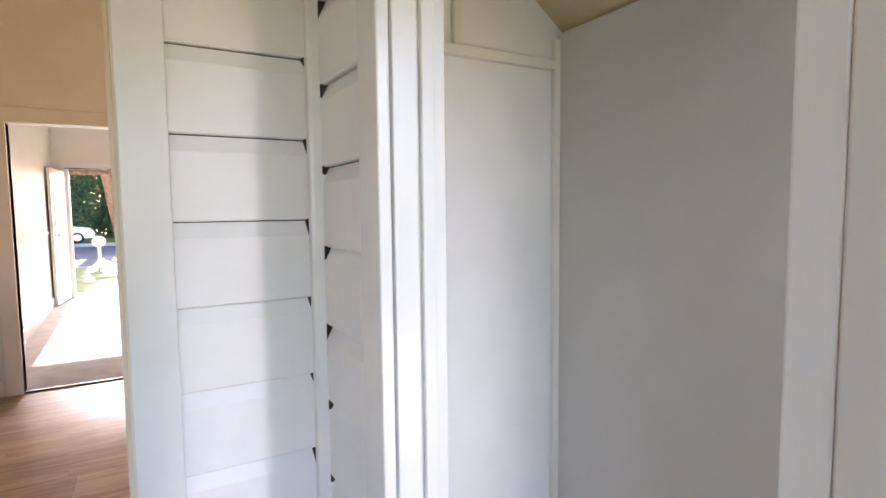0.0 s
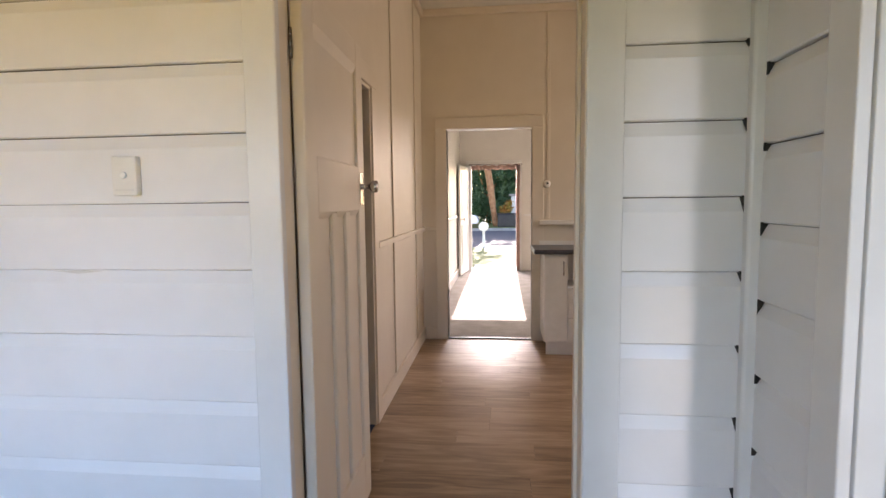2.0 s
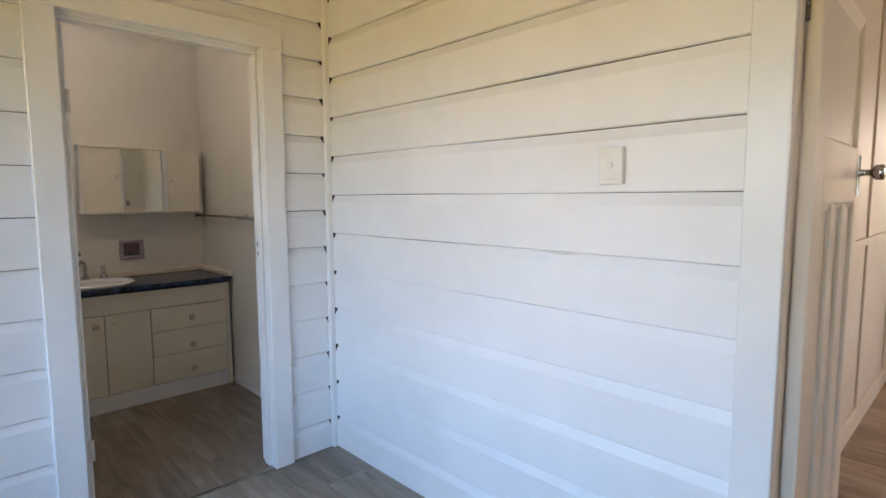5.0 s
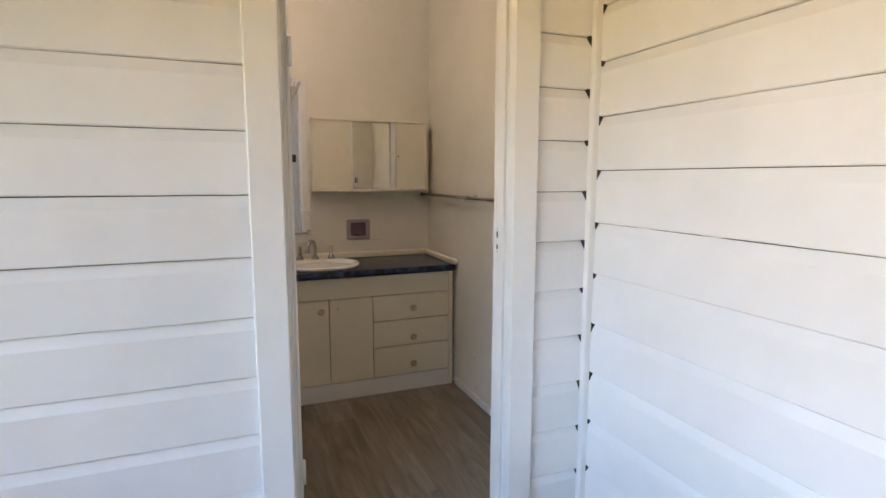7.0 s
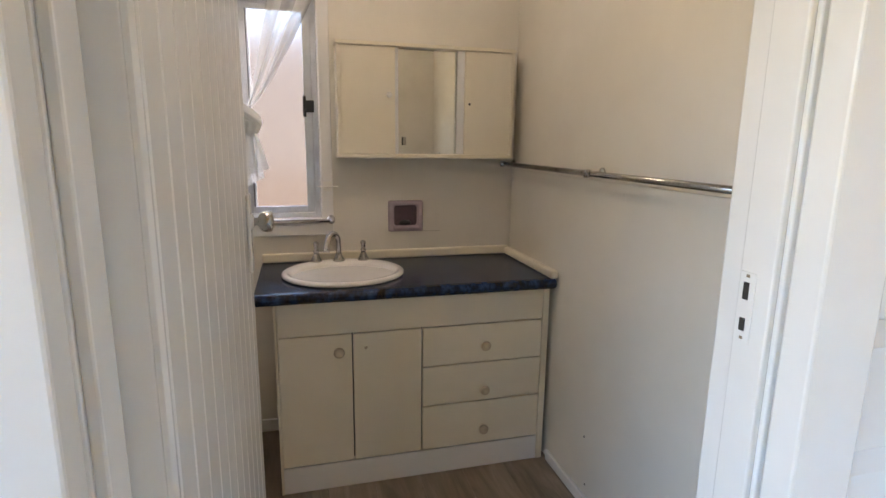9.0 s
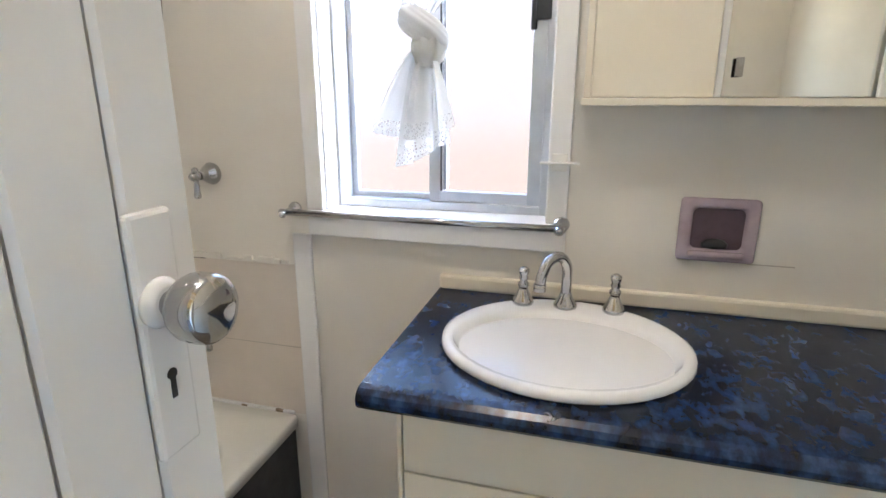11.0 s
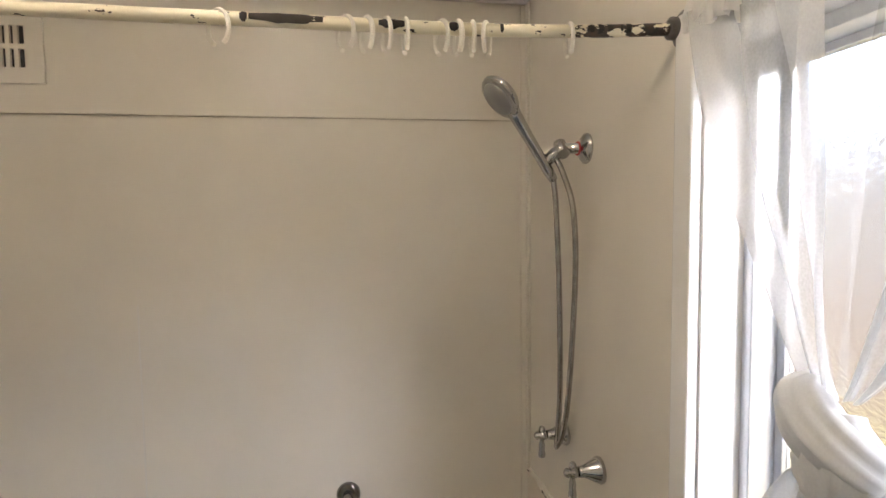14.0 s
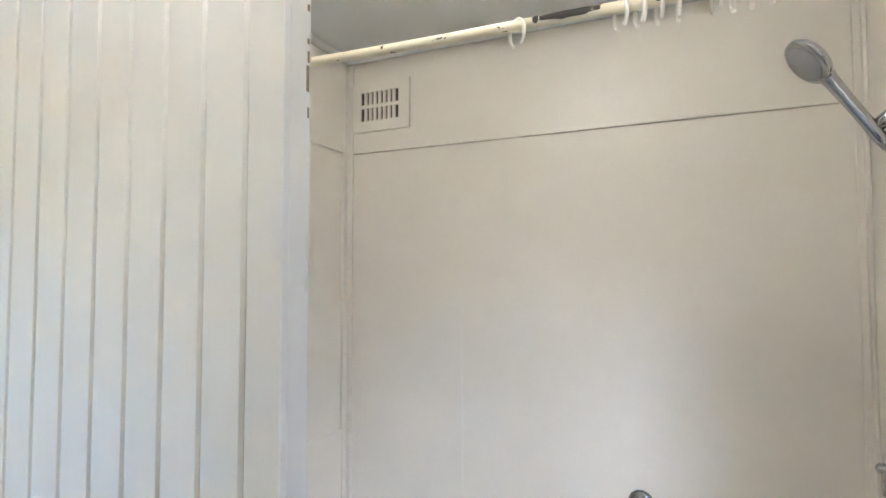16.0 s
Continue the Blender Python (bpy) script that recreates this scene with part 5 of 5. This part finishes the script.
tube(bm, [(-4.812, 0.529, z0 + 0.040), (-4.8115, 0.5285, z0 + 0.024)], 0.0138, 16)
part("aerator", bm, CHROME, sp)

# ---- bath
RIM = 0.343


def rrect(x0, x1, y0, y1, r, z, n=8):
    out = []
    for cx, cy, a0 in ((x1 - r, y1 - r, 0), (x0 + r, y1 - r, 90), (x0 + r, y0 + r, 180), (x1 - r, y0 + r, 270)):
        out += [Vector((cx + r * math.cos(radians(a0 + 90 * k / n)), cy + r * math.sin(radians(a0 + 90 * k / n)), z)) for k in range(n + 1)]
    return out


bt = thing("bathtub", (-4.14, -0.57, 0), "cream enamelled built-in bath with a black front panel", "bathtub")
x0, x1, y0, y1 = BW + 0.006, BE - 0.006, BS + 0.006, -0.186
bm = bmesh.new()
loft(bm, [rrect(x0, x1, y0, y1, 0.012, RIM - 0.035), rrect(x0, x1, y0, y1, 0.012, RIM - 0.006), rrect(x0 + 0.005, x1 - 0.005, y0 + 0.005, y1 - 0.005, 0.010, RIM),
          rrect(x0 + 0.135, x1 - 0.07, y0 + 0.075, y1 - 0.062, 0.20, RIM), rrect(x0 + 0.147, x1 - 0.08, y0 + 0.087, y1 - 0.074, 0.19, RIM - 0.008),
          rrect(x0 + 0.16, x1 - 0.10, y0 + 0.10, y1 - 0.087, 0.18, RIM - 0.05), rrect(x0 + 0.20, x1 - 0.20, y0 + 0.13, y1 - 0.12, 0.16, RIM - 0.22), rrect(x0 + 0.26, x1 - 0.30, y0 + 0.18, y1 - 0.17, 0.12, RIM - 0.27)], True, True)
part("tub", bm, ENAMEL, bt)
part("front_panel", boxes((BW + 0.014, BE - 0.004, -0.205, -0.197, 0.0, RIM - 0.036)), surface("black_bath_panel", (0.006, 0.006, 0.008), (0.03, 0.03, 0.033), 0.3, 18, 80, 0.2), bt, "black marked front panel")

OUT_W = Matrix.Rotation(radians(90), 4, "Y")


def wall_tap(name, y, z, label, group):
    return cross_tap(name, Matrix.Translation((BW + 0.001, y, z)) @ OUT_W @ Matrix.Rotation(radians(90), 4, "Z"), label, group)


wall_tap("shower_tap", -0.610, 1.068, "chrome shower wall tap with a lever handle", "shower taps")
wall_tap("shower_tap", -0.402, 1.068, "chrome shower wall tap with a lever handle", "shower taps")
wall_tap("bath_tap", -0.635, 0.612, "chrome bath wall tap with a lever handle", "bath taps")
wall_tap("bath_tap", -0.428, 0.612, "chrome bath wall tap with a lever handle", "bath taps")
bp = thing("bath_spout", (BW, -0.532, 0.61), "chrome curved bath spout", "tap", "bath taps")
bm = bmesh.new()
lathe(bm, [(0.027, 0), (0.027, 0.006), (0.020, 0.018), (0.014, 0.030)], Matrix.Translation((BW + 0.001, -0.532, 0.612)) @ OUT_W, 24)
part("flange", bm, CHROME, bp)
bm = bmesh.new()
tube(bm, spline([(BW + 0.028, -0.532, 0.612), (BW + 0.065, -0.536, 0.603), (BW + 0.105, -0.540, 0.588), (BW + 0.132, -0.542, 0.578), (BW + 0.142, -0.543, 0.560)], 5), 0.0105, 14)
part("neck", bm, CHROME, bp)

# ---- grab bar
gb = thing("grab_bar", (-4.385, BS, 0.47), "short chrome grab bar on the bath wall", "grab bar")
bm = bmesh.new()
tube(bm, spline([(-4.383, BS + 0.012, 0.781), (-4.383, BS + 0.040, 0.780), (-4.383, BS + 0.052, 0.766), (-4.384, BS + 0.054, 0.70), (-4.385, BS + 0.054, 0.55), (-4.386, BS + 0.052, 0.483), (-4.386, BS + 0.040, 0.469), (-4.386, BS + 0.012, 0.468)], 5), 0.015, 16)
part("bar", bm, DARKCHROME, gb)
for z in (0.781, 0.468):
    bm = bmesh.new()
    lathe(bm, [(0.037, 0), (0.037, 0.006), (0.031, 0.012), (0.017, 0.015)], pose(-4.385, BS, z, -90, 0, 0), 24)
    part("flange", bm, DARKCHROME, gb)

# ---- hand shower
hs = thing("hand_shower", (BW, -0.49, 1.80), "chrome hand shower on a wall bracket with a looped hose", "shower")
bm = bmesh.new()
lathe(bm, [(0.036, 0), (0.036, 0.005), (0.028, 0.012), (0.016, 0.016), (0.0125, 0.020), (0.0125, 0.06)], Matrix.Translation((BW, -0.490, 1.803)) @ OUT_W, 24)
part("flange", bm, CHROME, hs)
bm = bmesh.new()
lathe(bm, [(0.0165, 0), (0.0165, 0.003)], Matrix.Translation((BW + 0.021, -0.490, 1.803)) @ OUT_W, 20)
part("ring", bm, surface("red_seal", (0.35, 0.02, 0.02), (0.45, 0.04, 0.04), 0.5), hs, "red sealing ring")
bm = bmesh.new()
tube(bm, [(BW + 0.058, -0.490, 1.803), (BW + 0.075, -0.492, 1.792), (BW + 0.100, -0.497, 1.772)], [0.014, 0.016, 0.014], 14)
tube(bm, [(BW + 0.062, -0.478, 1.788), (BW + 0.062, -0.505, 1.816)], 0.015, 14)
part("bracket", bm, CHROME, hs)
A, B = Vector((-4.878, -0.498, 1.752)), Vector((-4.786, -0.474, 1.884))
bm = bmesh.new()
tube(bm, [A - (B - A) * 0.16, A, A + (B - A) * 0.25, A + (B - A) * 0.6, A + (B - A) * 0.92, B], [0.0105, 0.0135, 0.0125, 0.013, 0.015, 0.017], 16)
part("handle", bm, CHROME, hs)
bm = bmesh.new()
C = Vector((-4.752, -0.468, 1.910))
face = look(C, C + Vector((0.74, 0.20, -0.62)))
lathe(bm, [(0.002, -0.004), (0.044, -0.003), (0.052, 0.0), (0.054, 0.006), (0.050, 0.013), (0.034, 0.022), (0.010, 0.028)], face, 28)
head_ob = part("head", bm, CHROME, hs)
bm = bmesh.new()
lathe(bm, [(0.002, -0.0065), (0.040, -0.006), (0.042, -0.003)], face, 24)
part("face_plate", bm, surface("grey_face_plate", (0.22, 0.22, 0.22), (0.30, 0.30, 0.29), 0.4), head_ob)
bm = bmesh.new()
hose = spline([A - (B - A) * 0.16, (-4.902, -0.508, 1.66), (-4.915, -0.520, 1.45), (-4.928, -0.548, 1.22), (-4.932, -0.573, 1.095), (-4.928, -0.572, 1.060), (-4.922, -0.555, 1.060), (-4.932, -0.540, 1.10), (-4.938, -0.515, 1.22), (-4.938, -0.478, 1.50), (-4.928, -0.468, 1.66), (-4.906, -0.476, 1.745), (-4.893, -0.488, 1.780)], 14)
tube(bm, hose, 0.0068, 12)
part("hose", bm, DULLCHROME, hs, "ribbed metal hose")

# ---- shower rod with rings
rd = thing("shower_rod", (-4.1, -0.13, 1.946), "cream painted curtain rod with chipped paint", "curtain rod")
bm = bmesh.new()
rodp = spline([(BW + 0.02, -0.108, 1.948), (-4.80, -0.132, 1.947), (-4.60, -0.142, 1.946), (-4.30, -0.134, 1.945), (-4.0, -0.128, 1.945), (-3.7, -0.115, 1.946), (BE + 0.002, -0.098, 1.947)], 10)
tube(bm, rodp, 0.0102, 16)
part("rod", bm, RODPAINT, rd)
bm = bmesh.new()
lathe(bm, [(0.030, 0), (0.030, 0.006), (0.018, 0.010), (0.018, 0.028), (0.0125, 0.030)], Matrix.Translation((BW, -0.105, 1.948)) @ OUT_W, 20)
part("flange", bm, surface("dark_grey_metal", (0.09, 0.085, 0.08), (0.18, 0.17, 0.16), 0.5, 30, 120, 0.3, 0.6), rd)


def scar(xa, xb, seed):
    """A flake of lost paint on the rod's near side."""
    bm = bmesh.new()
    rings = []
    n = 9
    for i in range(n):
        x = xa + (xb - xa) * i / (n - 1)
        near = min(rodp, key=lambda p: abs(p.x - x))
        e = 0.35 + 0.65 * math.sin(math.pi * (i + 0.5) / n) + 0.12 * math.sin(i * 2.3 + seed)
        rings.append([Vector((x, near.y + 0.0106 * math.cos(a), near.z + 0.0106 * math.sin(a))) for a in (radians(10 + 48 * e * (2 * k / 6 - 1)) for k in range(7))])
    loft(bm, rings, False)
    part("paint_flake", bm, DARKGAP, rd)


for xa, xb, s in ((-4.285, -4.392, 1), (-4.272, -4.283, 2), (-4.475, -4.515, 3), (-4.585, -4.60, 4), (-4.667, -4.673, 5), (-4.81, -4.85, 6), (-4.862, -4.885, 7)):
    scar(xa, xb, s)
for x, tilt in ((-4.25, 28), (-4.432, 18), (-4.450, 14), (-4.466, 12), (-4.484, 8), (-4.530, 2), (-4.585, 10), (-4.597, 6), (-4.608, 3), (-4.619, -2), (-4.640, -14), (-4.790, -2)):
    near = min(rodp, key=lambda p: abs(p.x - x))
    rg = thing("curtain_ring", (x, near.y, near.z), "white plastic shower curtain ring", "curtain ring", "rings on the shower rod")
    bm = bmesh.new()
    pts = []
    for k in range(23):
        a = radians(-60 + 305 * k / 22)
        p = Vector((0, 0.021 * math.cos(a), -0.0105 + 0.026 * math.sin(a) - 0.004))
        p.rotate(Euler((0, 0, radians(tilt * 2.0))))
        pts.append(p + near)
    tube(bm, pts, 0.0034, 8)
    part("hook", bm, RINGWHITE, rg)

# ---- ceiling light
LX, LY = -4.08, 0.39
cl = thing("ceiling_light", (LX, LY, 2.70), "opal glass globe on a short ceiling pendant, switched on", "ceiling light")
bm = bmesh.new()
lathe(bm, [(0.055, 0), (0.055, 0.018), (0.040, 0.026), (0.012, 0.03), (0.012, 0.21), (0.040, 0.22), (0.040, 0.24)], pose(LX, LY, 2.70, 180, 0, 0), 24)
part("base", bm, PLASTIC, cl)
m, t, b = material("lit_opal_glass")
b.inputs["Base Color"].default_value = (0.8, 0.78, 0.72, 1)
b.inputs["Emission Color"].default_value = (1.0, 0.88, 0.69, 1)
b.inputs["Emission Strength"].default_value = 11.5
bm = bmesh.new()
lathe(bm, [(0.036, 0.24), (0.054, 0.25), (0.064, 0.27), (0.062, 0.292), (0.046, 0.314), (0.020, 0.326), (0.002, 0.328)], pose(LX, LY, 2.70, 180, 0, 0), 24)
part("globe", bm, m, cl)

# ---- wall vent
ve = thing("wall_vent", (-3.465, BS, 2.03), "cream painted slotted wall vent", "vent")
vx0, vx1, vz0, vz1 = -3.592, -3.343, 2.024, 2.214
sx0, sx1 = -3.546, -3.380
part("backing", boxes((vx0 + 0.01, vx1 - 0.01, BS + 0.0075, BS + 0.009, vz0 + 0.01, vz1 - 0.01)), BLACK, ve)
fr_ = [(vx0, sx0, BS + 0.0075, BS + 0.017, vz0, vz1), (sx1, vx1, BS + 0.0075, BS + 0.017, vz0, vz1), (sx0, sx1, BS + 0.0075, BS + 0.017, vz0, 2.066), (sx0, sx1, BS + 0.0075, BS + 0.017, 2.116, 2.129), (sx0, sx1, BS + 0.0075, BS + 0.017, 2.178, vz1)]
part("frame", boxes(*fr_), BATHWALL, ve)
for za, zb in ((2.066, 2.116), (2.129, 2.178)):
    for i in range(9):
        x = sx0 + (sx1 - sx0) * i / 8
        if 0 < i < 8:
            part("slat", boxes((x - 0.0055, x + 0.0055, BS + 0.009, BS + 0.017, za, zb)), BATHWALL, ve)

# ---- bathroom door, open inwards
bd = thing("door_3", (-3.198, 0.240, 0), "white vertical-board bathroom door, standing open", "door", kind="structure")
DX0, DX1, DY0, DY1 = -4.064, -3.198, 0.222, 0.272
part("core", boxes((DX0, DX1, DY0, DY1 - 0.010, 0.012, 2.04), bev=0.002), TRIM, bd)
# dark sheet behind the slits paints in the grooves' shade
part("groove_backing", boxes((DX0 + 0.02, DX1 - 0.004, DY1 - 0.0101, DY1 - 0.0093, 0.014, 2.038)), DARKGAP, bd)
x = DX0
i = 0
while x < DX1 - 0.01:
    w = 0.064 if i == 0 else 0.0785
    b = min(x + w, DX1)
    bm = bmesh.new()
    g = 0.0042
    xa, xb = x + (0.0012 if i else 0), b - 0.0012
    prof = [(xa, DY1 - 0.0095), (xb, DY1 - 0.0095), (xb, DY1 - 0.003), (xb - g, DY1 + 0.002), (xa + (g if i else 0.001), DY1 + 0.002), (xa, DY1 - (0.003 if i else 0.0))]
    loft(bm, [[Vector((px, py, z)) for px, py in prof] for z in (0.012, 2.04)], True, True, False)
    part("board", bm, TRIM, bd)
    x = b
    i += 1
fy = DY1 + 0.002
pl = part("lock_plate", boxes((-4.037, -3.994, fy, fy + 0.009, 0.985, 1.190), bev=0.0042), TRIM, bd, "paint-covered lock plate")
bm = bmesh.new()
lathe(bm, [(0.021, 0), (0.020, 0.003), (0.016, 0.007), (0.0135, 0.009)], Matrix.Translation((-4.014, fy + 0.008, 1.118)) @ Matrix.Rotation(radians(-90), 4, "X"), 24)
part("rose", bm, TRIM, pl, "paint-spattered rose")
lever_knob(pl, Matrix.Translation((-4.014, fy + 0.003, 1.118)) @ Matrix.Rotation(radians(-90), 4, "X"), CHROME, 0.0275, 0.030)
bm = bmesh.new()
lathe(bm, [(0.005, 0), (0.005, 0.0008)], Matrix.Translation((-4.014, fy + 0.0091, 1.057)) @ Matrix.Rotation(radians(-90), 4, "X"), 12)
box(bm, -4.0165, -4.0115, fy + 0.0090, fy + 0.0099, 1.036, 1.056)
part("keyhole", bm, BLACK, pl)
lever_knob(bd, Matrix.Translation((-4.014, DY0, 1.118)) @ Matrix.Rotation(radians(90), 4, "X"), CHROME, 0.0275, 0.038)
rng = random.Random(9)
for z, h in ((1.835, 0.012), (1.79, 0.01), (1.765, 0.022), (1.725, 0.05), (1.69, 0.02), (1.50, 0.05), (1.46, 0.03)):
    part("paint_chip", boxes((DX0 - 0.0006, DX0 + 0.001, DY0 + 0.004, DY0 + rng.uniform(0.007, 0.010), z, z + h * 0.7)), BAREWOOD if z > 1.6 else GREYWALL, bd)
for z in (0.3, 1.75):
    bm = bmesh.new()
    tube(bm, [(-3.196, 0.276, z - 0.045), (-3.196, 0.276, z + 0.045)], 0.007, 10)
    part("hinge", bm, TRIM, bd)

bd.rotation_euler = (0, 0, radians(-1.6))

# ---------------------------------------------------------------- floors, laid last
floor_planks("floor_porch", -3.055, 0.34, -1.75, 1.40, 0.0, VINYL, "grey oak-look vinyl planks", seed=4)
floor_planks("floor_closet", 0.34, 1.108, -0.2, 1.37, 0.0, VINYL, "grey oak-look vinyl planks", seed=5)
floor_planks("floor_bathroom", BW, -3.06, BS, BN, 0.0, VINYL, "grey-brown oak-look vinyl planks", seed=6)
floor_planks("floor_kitchen", -1.12, 2.4, 1.401, 5.18, 0.0, KVINYL, "brown oak-look vinyl planks", seed=8)
tagged(part("threshold_bathroom", boxes((-3.075, -3.052, 0.232, 1.014, 0.0005, 0.006), bev=0.002), DULLCHROME), "dark metal floor joint strip", "threshold", kind="structure")
